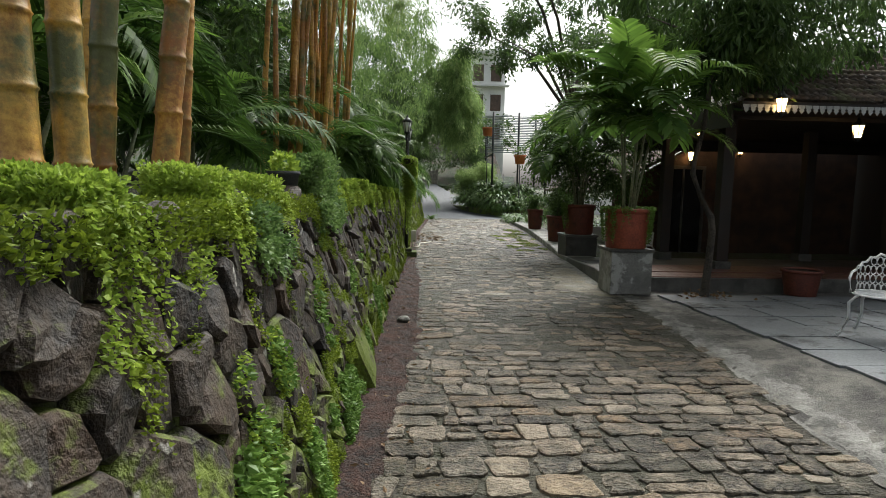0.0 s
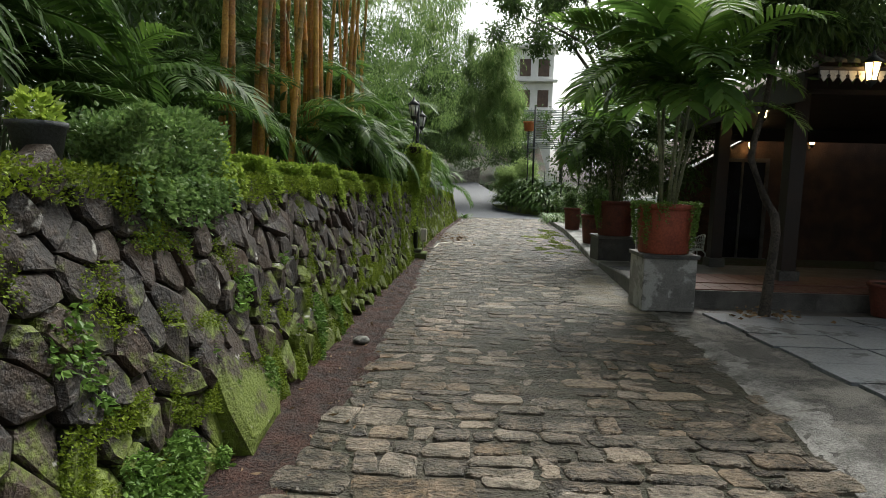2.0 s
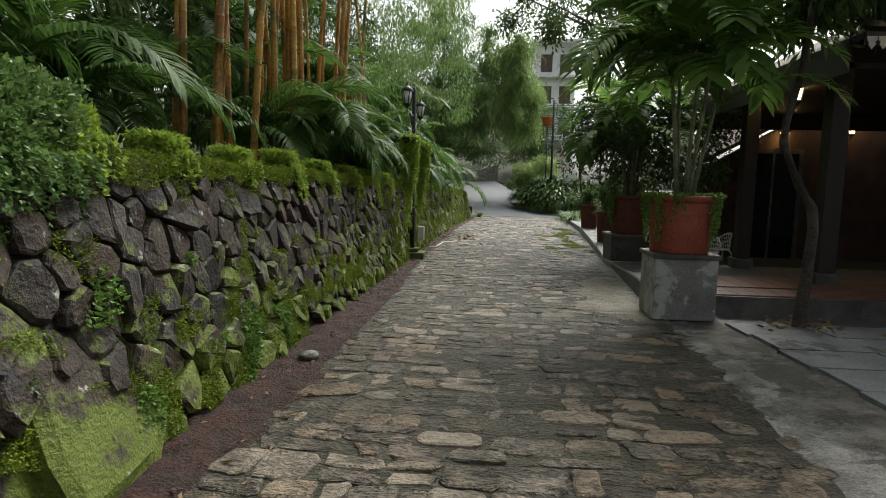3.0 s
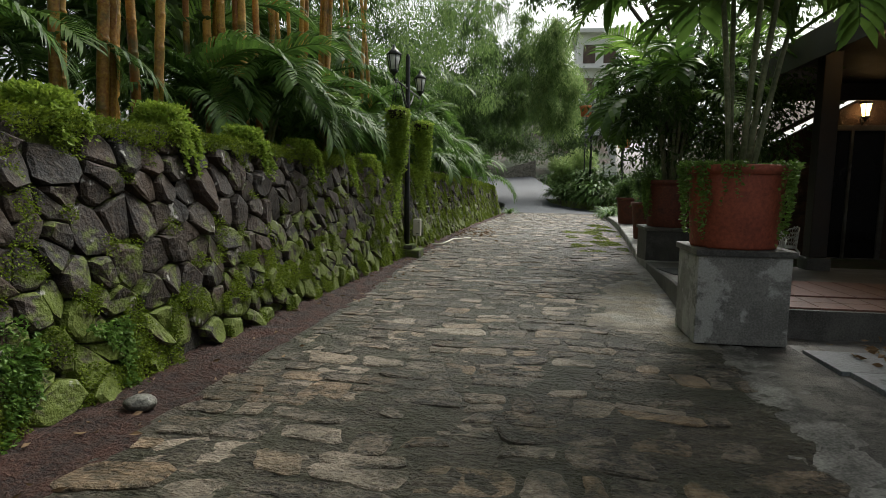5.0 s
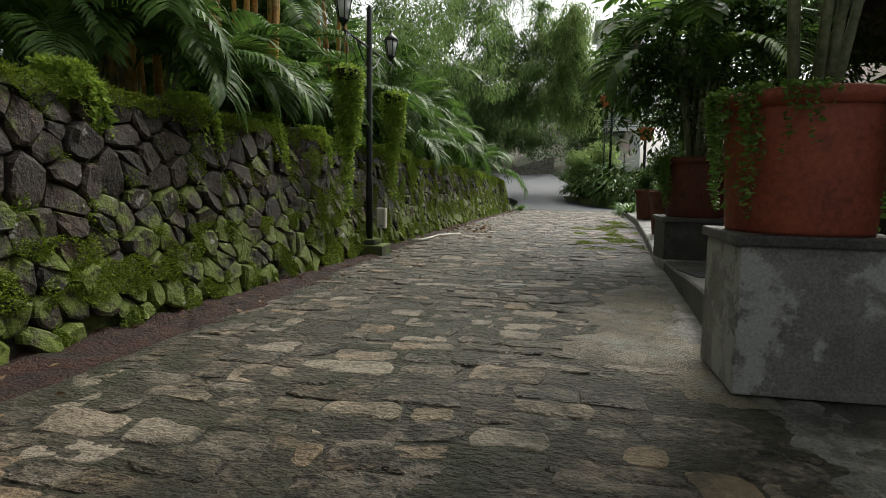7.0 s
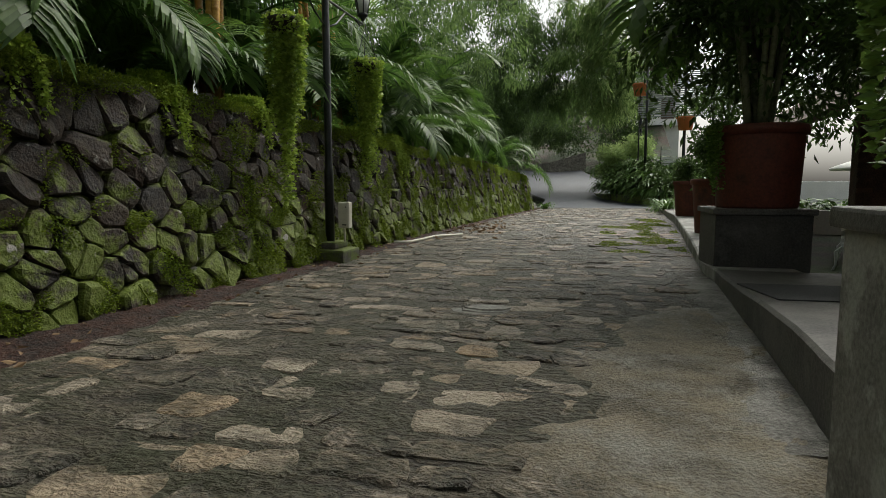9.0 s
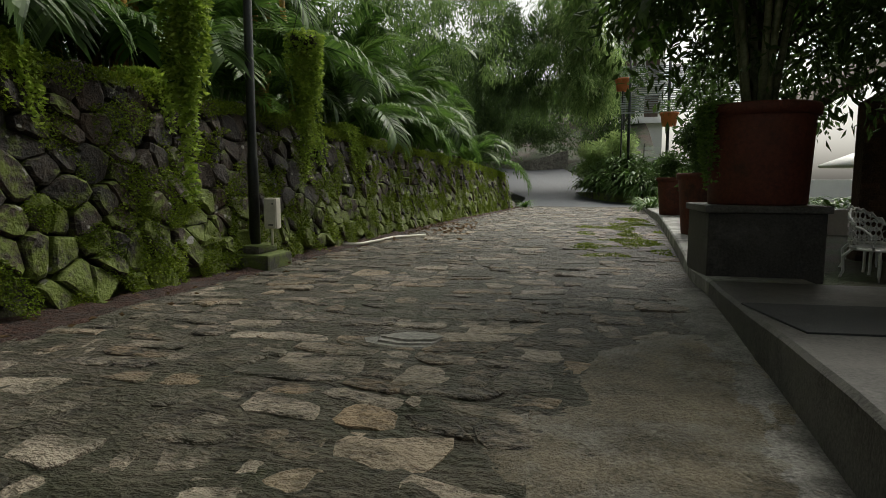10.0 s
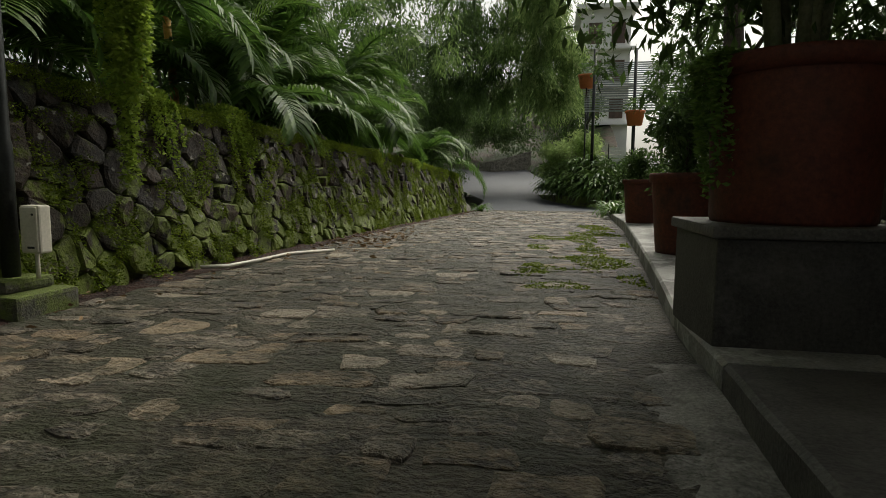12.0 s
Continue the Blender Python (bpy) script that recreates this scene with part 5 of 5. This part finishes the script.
lit_lantern(7.0, 11.1, 3.48, 1.1, 0.1, 0.6, "glowing glass lantern hung from the eave")
lit_lantern(9.15, 11.9, 3.12, 1.1, 0.5, 0.6, "glowing glass lantern hung under the roof")
lit_lantern(7.35, 14.9, 3.38, 1.2, 0.4, 0.6, "glowing glass lantern hung from a beam")
lit_lantern(9.5, 19.8, 3.0, 1.2, 0, 0.8, "glowing lantern on the brick gable")
lit_lantern(11.2, 19.8, 3.25, 1.1, 0, 3, "glowing wall lantern lighting the plaster behind it")

# ---- small things on the wall and lane ----
px, py, pz = on_wall(4.95)
bp = empty("black_plant_pot", "small black plastic plant pot on the wall", "plant pot", pose(px + 0.05, py, pz + 0.05))
lathe("body", [(0.085, 0), (0.12, 0.21), (0.13, 0.215), (0.13, 0.24), (0.112, 0.24), (0.10, 0.19)], M_RUBBER, bp, 24)
P, D = clumps(260, np.array([(0, 0, 0.28)]), 0.1, -0.3, 0.8)
put("seedling", leaves("seedling", P, D, 0.05, 0.6), L_CREEP, bp)
mat_ob = tagged(part("door_mat", box(-0.55, 0.55, -0.42, 0.42, 0, 0.012, 0.004), M_RUBBER, None), "dark ribbed rubber mat on the concrete platform", "mat")
mat_ob.matrix_basis = pose(4.86, 14.35, 0.222, -2.5, 0, 4)
tube_pipe = tagged(tube("pale_pipe", [(0.12, 18.75, 0.06), (0.30, 18.95, 0.05), (0.34, 19.6, 0.04), (0.36, 20.3, 0.035), (0.75, 20.9, 0.03)], 0.02, M_PLASTIC, None, 8), "pale plastic pipe lying along the wall's foot", "pipe")


def loose_slates(x, y):
    """Thin split slates lying askew on one another."""
    q = random.Random(8)
    p = empty("slate_pile", "pale grey-green split slates lying loose on the lane", "stone", pose(x, y, relief(x, y) + 0.012, 0, 0, 6))
    for k, (w, d) in enumerate(((0.27, 0.13), (0.25, 0.11), (0.2, 0.08))):
        ring = [(w * math.cos(a) * q.uniform(0.7, 1.1), d * math.sin(a) * q.uniform(0.7, 1.2)) for a in [2 * math.pi * i / 7 for i in range(7)]]
        z = 0.011 * k - 0.006
        V = [(u + 0.02 * k, v + 0.02 * k, z) for u, v in ring] + [(u * 0.96 + 0.02 * k, v * 0.94 + 0.02 * k, z + 0.009 + 0.03 * v) for u, v in ring]
        F = [(i, (i + 1) % 7, 7 + (i + 1) % 7, 7 + i) for i in range(7)] + [tuple(range(7, 14)), tuple(range(6, -1, -1))]
        put("slate", mesh_of("slate", V, F), M_SLATE, p)


loose_slates(2.43, 14.2)
pebble = bmesh.new()
bmesh.ops.create_icosphere(pebble, subdivisions=3, radius=1)
for v in pebble.verts:
    v.co = Vector((v.co.x * 0.10, v.co.y * 0.075, v.co.z * 0.055)) * (1 + 0.12 * noise.noise(v.co * 1.4))
stone_ob = tagged(part("round_stone", pebble, M_SLATE, None), "smooth pale rounded stone lying on the soil strip", "stone")
stone_ob.matrix_basis = pose(0.02, 8.74, soil_z(0.02, 8.74) + 0.035, 0, 0, 30)

# creepers hanging round the two large pots
def pot_creeper(x, y, z, r, hang, n, seed, label, arc=(0, 360)):
    q = random.Random(seed)
    p = empty("pot_creeper", label, "creeper", pose(x, y, z))
    P, D = [], []
    for s in range(n):
        a = math.radians(q.uniform(*arc))
        l = hang * (0.15 + 0.85 * q.random() ** 1.6)
        wig = q.uniform(0, 6)
        for i in range(int(l / 0.016) + 5):
            d = max(0, i - 5) * 0.016
            rr = r * (1.03 + 0.02 * math.sin(d * 9 + wig)) - max(0, 5 - i) * 0.03 - d * 0.10 + q.uniform(0, 0.03)
            b = a + 0.06 * math.sin(d * 7 + wig)
            P.append((rr * math.cos(b), rr * math.sin(b), 0.02 - d + q.uniform(-0.01, 0.02)))
            c = q.uniform(0, 6.28)
            D.append((math.cos(a) + 0.9 * math.cos(c), math.sin(a) + 0.9 * math.sin(c), q.uniform(-0.6, 0.5)))
    tagged(put("strand_mat", leaves("strand_mat", np.array(P), np.array(D), 0.042, 0.55), L_HERB, p), kind="stuff")


pot_creeper(4.30, 11.45, 1.64, 0.455, 0.75, 46, 1, "thin-leaved green creeper spilling over the pot's rim", (150, 228))
pot_creeper(4.30, 11.45, 1.64, 0.455, 0.5, 7, 9, "a few thin creeper strands down the pot's front", (232, 262))
pot_creeper(4.30, 11.45, 1.64, 0.455, 0.75, 50, 2, "thin-leaved green creeper spilling over the pot's rim", (-60, 60))
pot_creeper(4.30, 11.45, 1.64, 0.455, 0.14, 40, 3, "short creeper along the pot's rim", (0, 360))
pot_creeper(4.87, 16.75, 1.55, 0.455, 0.75, 46, 4, "thin-leaved green creeper down the pot's side", (150, 212))

# herbs and fine creepers growing on the wall's face
def wall_leaves(name, label, n, ylo, yhi, zlo, zhi, size, material, patch, at, aspect=0.6):
    P, D = [], []
    q = random.Random(n)
    while len(P) < n:
        y, z = q.uniform(ylo, yhi), q.uniform(zlo, zhi)
        z = min(z, wall_top(y))
        if noise.noise((y * patch, z * patch, 7.0 + at)) < at:
            continue
        P.append((foot(y) - BATTER * z + q.uniform(0.02, 0.05 + size), y, z))
        D.append((q.uniform(0.3, 1.0), q.uniform(-0.8, 0.8), q.uniform(-0.9, 0.5)))
    return tagged(put(name, leaves(name, np.array(P), np.array(D), size, aspect), material), label, "wall plants", kind="stuff")


wall_leaves("wall_herbs", "small broad-leaved herbs rooted in the wall's joints", 3000, 1.0, 8.5, 0.05, 1.3, 0.042, L_HERB, 2.6, 0.33)
wall_leaves("wall_trailers", "small-leaved trailing plants over the wall stones", 3000, 0.7, 4.2, 0.1, 1.75, 0.026, L_CREEP, 2.6, 0.27)
wall_leaves("wall_herbs", "broad-leaved seedlings low on the wall", 1500, 0.7, 3.2, 0.2, 1.2, 0.05, L_HERB, 2.1, 0.3)
wall_leaves("wall_moss_tufts", "soft moss and fern tufts over the wall's lower stones", 60000, 2.0, 16.0, 0.0, 0.75, 0.019, L_MOSS, 3.4, 0.10)
wall_leaves("wall_moss_tufts", "soft moss tufts scattered over the upper stones", 20000, 2.0, 16.0, 0.7, 1.8, 0.019, L_MOSS, 3.7, 0.26)
wall_leaves("wall_creeper", "yellow-green creeping plants covering the far wall", 64000, 15.0, 34.4, 0.0, 1.5, 0.026, L_MOSS, 2.8, 0.0)
wall_leaves("wall_ferns", "fresh green small ferns at the wall's foot", 7000, 3.0, 9.5, 0.0, 0.5, 0.035, L_HERB, 2.6, 0.16)
def coping_moss():
    n = 90000
    y = rng.uniform(1, 34, n)
    u = rng.uniform(-1, 1, n)
    top = np.array([wall_top(v) for v in y])
    low = np.array([0.10 + 0.16 * noise.noise((v * 1.6, 0, 2)) + 0.10 * noise.noise((v * 5, 0, 2)) for v in y])
    z = np.where(u < 0, top + 0.05 + 0.02 * np.sin(y * 7), top + 0.05 - u * (0.05 + low))
    x = np.array([foot(v) for v in y]) - BATTER * z + np.where(u < 0, 0.06 + 0.5 * u, 0.07)
    keep = low > -0.02
    P = np.column_stack([x, y, z])[keep] + rng.normal(size=(int(keep.sum()), 3)) * 0.012
    D = rng.normal(size=(len(P), 3)) * 0.5 + [0.5, 0, 0.3]
    return leaves("coping_moss", P, D, 0.024, 0.6)


tagged(put("coping_moss", coping_moss(), L_MOSS), "bright green moss cushion along the wall's top", "moss", kind="stuff")
# out of view; added so that its crown darkens the patio and pavilion
big_tree(10.5, 3.0, 0.25, 8.0, [(8, 5, 7.2, 1.2, 12), (10, 7, 7.0, 1.3, 12), (7, 8, 7.0, 1.0, 9), (12, 4, 7.4, 1.4, 12), (8.5, 1.5, 7.8, 1.4, 10), (6.2, 4.5, 7.6, 1.0, 8)], 15000, 6, "unseen tree added to shade the patio")
P = np.column_stack([rng.uniform(-0.5, 0.6, 500), rng.uniform(3, 34, 500), np.zeros(500)])
P[:, 0] += [foot(v) + 0.15 for v in P[:, 1]]
P[:, 2] = 0.035
n = 28000
mx, my = rng.uniform(3.2, 5.0, n), rng.uniform(18.5, 28, n)
ok = np.array([noise.noise((a * 1.6, b * 0.9, 5)) + 0.25 - 0.55 * abs(a - (line(b, KERB) - 0.55)) for a, b in zip(mx, my)]) > 0.1
ok &= mx < np.array([line(b, KERB) - 0.05 for b in my])
mp = np.column_stack([mx, my, [relief(a, b) + 0.012 for a, b in zip(mx, my)]])[ok]
tagged(put("lane_moss", leaves("lane_moss", mp, rng.normal(size=(len(mp), 3)) * [1, 1, 0.15] + [0, 0, 0.2], 0.028, 0.6), L_MOSS), "thin green moss film along the lane's edge", "moss", kind="stuff")
lp = np.column_stack([rng.normal(0.75, 0.3, 160), rng.normal(22.5, 1.1, 160), np.full(160, 0.035)])
tagged(put("leaf_pile", leaves("leaf_pile", lp, rng.normal(size=(160, 3)) * [1, 1, 0.25], 0.10, 0.4), L_DRY), "small drift of dry brown leaves by the wall", "leaf litter", kind="stuff")
tagged(put("lane_litter", leaves("lane_litter", P, rng.normal(size=(500, 3)) * [1, 1, 0.08], 0.06, 0.4), L_DRY), "scattered dry leaves and twigs on the lane", "leaf litter", kind="stuff")


# ---- pieces: wall stones ----
stones = cells(38.5, 1.92, 0.245, 0.17, 0.46, 11, 0.24)
rs = random.Random(4)
wall_V, wall_F = [], []
for px, py, poly in stones:
    y = px - 4.0
    if py > wall_top(y) - 0.02 or y > 34.3:
        continue
    V, F = boulder(wall_place, poly, px, py, rs.uniform(0.02, 0.07), rs.uniform(0.95, 0.995), rs)
    if 3.0 < y < 11.0:
        put("stone", mesh_of("stone", V, F), M_WALL, wall_west)
    else:
        wall_F += [tuple(i + len(wall_V) for i in f) for f in F]
        wall_V += V
tagged(put("far_stones", mesh_of("far_stones", wall_V, wall_F), M_WALL_FAR, wall_west), kind="stuff")
# mossy coping
prism("coping", [-8 + 0.25 * i for i in range(170)],
      lambda y: [(foot(y) - BATTER * wall_top(y) + 0.03 + 0.04 * noise.noise((y * 3, 1, 1)), wall_top(y) - 0.06), (foot(y) - BATTER * wall_top(y) - 0.02, wall_top(y) + 0.02 + 0.03 * noise.noise((y * 2.5, 3, 1))),
                 (foot(y) - BATTER * wall_top(y) - 0.25, wall_top(y) + 0.03), (foot(y) - BATTER * wall_top(y) - 0.46, wall_top(y) - 0.05)], M_MOSS, wall_west)
prism("end_stone", [34.2 + 0.2 * i for i in range(8)],
      lambda y: [(foot(y) + 0.10, -0.1), (foot(y) - 0.05, 0.25), (foot(y) - 0.25, max(0.12, 1.28 - 0.8 * (y - 34.2))), (foot(y) - 0.8, max(0.1, 1.25 - 0.8 * (y - 34.2))), (foot(y) - 0.9, -0.1)], M_REVET, wall_west)
# one broad flat stone leaning on the foot
r7 = random.Random(7)
poly = [(9.8, 0.0), (10.85, 0.0), (10.9, 0.35), (10.45, 1.1), (10.15, 1.2), (9.85, 0.7)]
V, F = boulder(lambda u, v, o: wall_place(u, v, o + 0.03 * (1 - v / 1.3)), poly, 10.3, 0.5, 0.05, 1.0, r7, 10)
put("stone", mesh_of("stone", V, F), M_WALL, wall_west)

# ---- pieces: road stones ----
def flag(poly, cx, cy, gap, h, r):
    """A flat split stone over an outline, with a ragged edge and a slight tilt."""
    n = 14
    ring = []
    for u, v in rounded(poly, n, r.uniform(0.05, 0.16)):
        d = math.hypot(u - cx, v - cy)
        f = 1 - (gap + r.uniform(-0.008, 0.014)) / max(d, 0.05)
        ring.append((cx + (u - cx) * f, cy + (v - cy) * f))
    V, F = [], []
    tx, ty = r.uniform(-0.035, 0.035), r.uniform(-0.035, 0.035)
    for inset, z in ((0.0, -0.03), (0.003, h * 0.55), (0.02, h)):
        for u, v in ring:
            f = 1 - inset / max(math.hypot(u - cx, v - cy), 0.04)
            x, y = cx + (u - cx) * f, cy + (v - cy) * f
            V.append((x, y, relief(x, y) + z + (0 if z < 0 else tx * (x - cx) + ty * (y - cy) + r.uniform(-0.003, 0.003))))
    for lev in range(2):
        for k in range(n):
            k2 = (k + 1) % n
            F.append((lev * n + k, lev * n + k2, (lev + 1) * n + k2, (lev + 1) * n + k))
    F.append(tuple(2 * n + k for k in range(n)))
    return V, F


rr = random.Random(12)
far_V, far_F = [], []


def bend(x, y):
    """The courses of the paving wander a little."""
    return (x + 0.05 * noise.noise((x * 0.8, y * 0.8, 20)), y + 0.12 * noise.noise((x * 0.55, y * 0.35, 30)) + 0.04 * noise.noise((x * 1.7, y * 1.7, 40)))


y = -6.0
while y < ROAD_END - 0.35:
    deep = rr.uniform(0.17, 0.34)
    x = foot(y) + soil_wide(y) + 0.02 + rr.uniform(-0.03, 0.05)
    slant = rr.uniform(-0.05, 0.05)
    while x < road_right(y) - 0.12:
        wide = rr.choice((rr.uniform(0.16, 0.28), rr.uniform(0.28, 0.42), rr.uniform(0.36, 0.56)))
        rows = [(0, deep)]
        if deep > 0.25 and rr.random() < 0.3:
            cut = rr.uniform(0.4, 0.6) * deep
            rows = [(0, cut), (cut, deep)]
        for lo, hi in rows:
            patch = 10.9 < y < 16.0 and x + wide > patch_edge(y) + 0.25
            sunk = rr.random() < (0.03 if y < 6.5 else 0.14 if y < 11 else 0.10)
            if (patch and rr.random() < 0.7) or sunk or x + wide > road_right(y) + 0.06:
                continue
            j = 0.035 if y < 6.5 else 0.05
            poly = [(x, y + lo), (x + wide, y + lo), (x + wide, y + hi), (x, y + hi)]
            poly = [bend(a + slant * (b - y) + rr.uniform(-j, j), b + rr.uniform(-j, j) * 0.8) for a, b in poly]
            cx, cy = sum(q[0] for q in poly) / 4, sum(q[1] for q in poly) / 4
            V, F = flag(poly, cx, cy, rr.uniform(0.008, 0.016), rr.uniform(0.012, 0.024) if y < 6.5 else rr.uniform(0.003, 0.02), rr)
            if 4.2 < y < 10.0:
                put("stone", mesh_of("stone", V, F), M_STONE, road)
            else:
                far_F += [tuple(i + len(far_V) for i in f) for f in F]
                far_V += V
        x += wide
    y += deep
tagged(put("far_stones", mesh_of("far_stones", far_V, far_F), M_STONE_FAR, road), kind="stuff")

# ---- pieces: patio slabs ----
slab_me = {}
for i in range(9):
    for j in range(20):
        x0, y0 = 4.75 + 1.0 * i + 0.05 * (j % 2), -2.0 + 0.68 * j
        if y0 + 0.66 > 11.45:
            continue
        key = (i + j) % 3
        if key not in slab_me:
            me = bpy.data.meshes.new("slab")
            b = box(0.012, 0.988, 0.012, 0.668, -0.03, 0.012 + 0.003 * key, 0.006)
            b.to_mesh(me)
            b.free()
            me.materials.append(M_SLAB)
            slab_me[key] = me
        tiltx = math.degrees(math.atan((patio_z(y0 + 0.68) - patio_z(y0)) / 0.68))
        put("slab", slab_me[key], None, patio, pose(x0, y0, patio_z(y0) - 0.01, tiltx))

# ---- pieces: verandah tiles ----
me = bpy.data.meshes.new("tile")
b = box(0.004, 0.296, 0.004, 0.296, -0.012, 0.012, 0.004)
b.to_mesh(me)
b.free()
me.materials.append(M_CLAY_FLOOR)
for i in range(20):
    for j in range(6):
        y0 = 11.5 + 0.3 * j
        put("tile", me, None, floor_tiles, pose(4.86 + 0.3 * i, y0, 0.302 if y0 < 11.9 else line(y0, PLATFORM) + 0.01, 0 if y0 < 11.9 else -0.9))

# ---- pieces: bricks ----
me = bpy.data.meshes.new("brick")
b = box(0.004, 0.216, -0.012, 0.05, 0.004, 0.071, 0.004)
b.to_mesh(me)
b.free()
me.materials.append(M_BRICK)
for j in range(27):
    for i in range(9):
        x0 = 7.0 + 0.22 * i + (0.11 if j % 2 else 0)
        put("brick", me, None, house, pose(x0, 19.99, 0.075 * j - 0.05))

# ---- pieces: roof tiles ----
V, F = [], []
for k in range(7):
    a = math.pi * k / 6
    for yy, rr0 in ((0.0, 0.085), (0.40, 0.07)):
        V.append((rr0 * math.cos(a), yy, rr0 * math.sin(a) * 0.8 + (0.03 if yy == 0 else 0.0)))
for k in range(6):
    F.append((2 * k, 2 * k + 1, 2 * k + 3, 2 * k + 2))
F.append(tuple(2 * k for k in range(7)))
me = mesh_of("roof_tile", V, F, True)
me.materials.append(M_ROOFTILE)
pitch = math.degrees(math.atan(RISE))
extra_V, extra_F = [], []
for i in range(54):
    x = EAVE_X + 0.09 + 0.18 * i
    for j in range(10):
        d = 0.34 * j
        y, z = EAVE_Y - 0.06 + d * math.cos(math.radians(pitch)), EAVE_Z + 0.02 + d * math.sin(math.radians(pitch))
        if y > RIDGE_Y or (y - EAVE_Y) > (x - EAVE_X):
            continue
        m = pose(x + rs.uniform(-0.008, 0.008), y, z, pitch, 0, rs.uniform(-2, 2))
        if x < 11.5:
            put("roof_tile", me, None, pav, m)
        else:
            extra_F += [tuple(q + len(extra_V) for q in f) for f in F]
            extra_V += [m @ Vector(v) for v in V]
tagged(put("far_tiles", mesh_of("far_tiles", extra_V, extra_F, True), M_ROOFTILE, pav), kind="stuff")
# fretted fringe below the eave
b = bmesh.new()
prof = [(-0.06, 0), (0.06, 0), (0.06, -0.05), (0.035, -0.07), (0.045, -0.10), (0.0, -0.16), (-0.045, -0.10), (-0.035, -0.07), (-0.06, -0.05)]
f = b.faces.new([b.verts.new((x, 0, z)) for x, z in prof])
ext = bmesh.ops.extrude_face_region(b, geom=[f])
bmesh.ops.translate(b, vec=(0, 0.012, 0), verts=[v for v in ext["geom"] if isinstance(v, bmesh.types.BMVert)])
me = bpy.data.meshes.new("fringe_piece")
b.to_mesh(me)
b.free()
me.materials.append(M_FRINGE)
for i in range(60):
    put("fringe_piece", me, None, pav, pose(EAVE_X + 0.07 + 0.135 * i, EAVE_Y - 0.03, EAVE_Z - 0.06))
part("fascia", box(EAVE_X, 16, EAVE_Y - 0.015, EAVE_Y + 0.015, EAVE_Z - 0.16, EAVE_Z - 0.01), M_WOOD, pav)
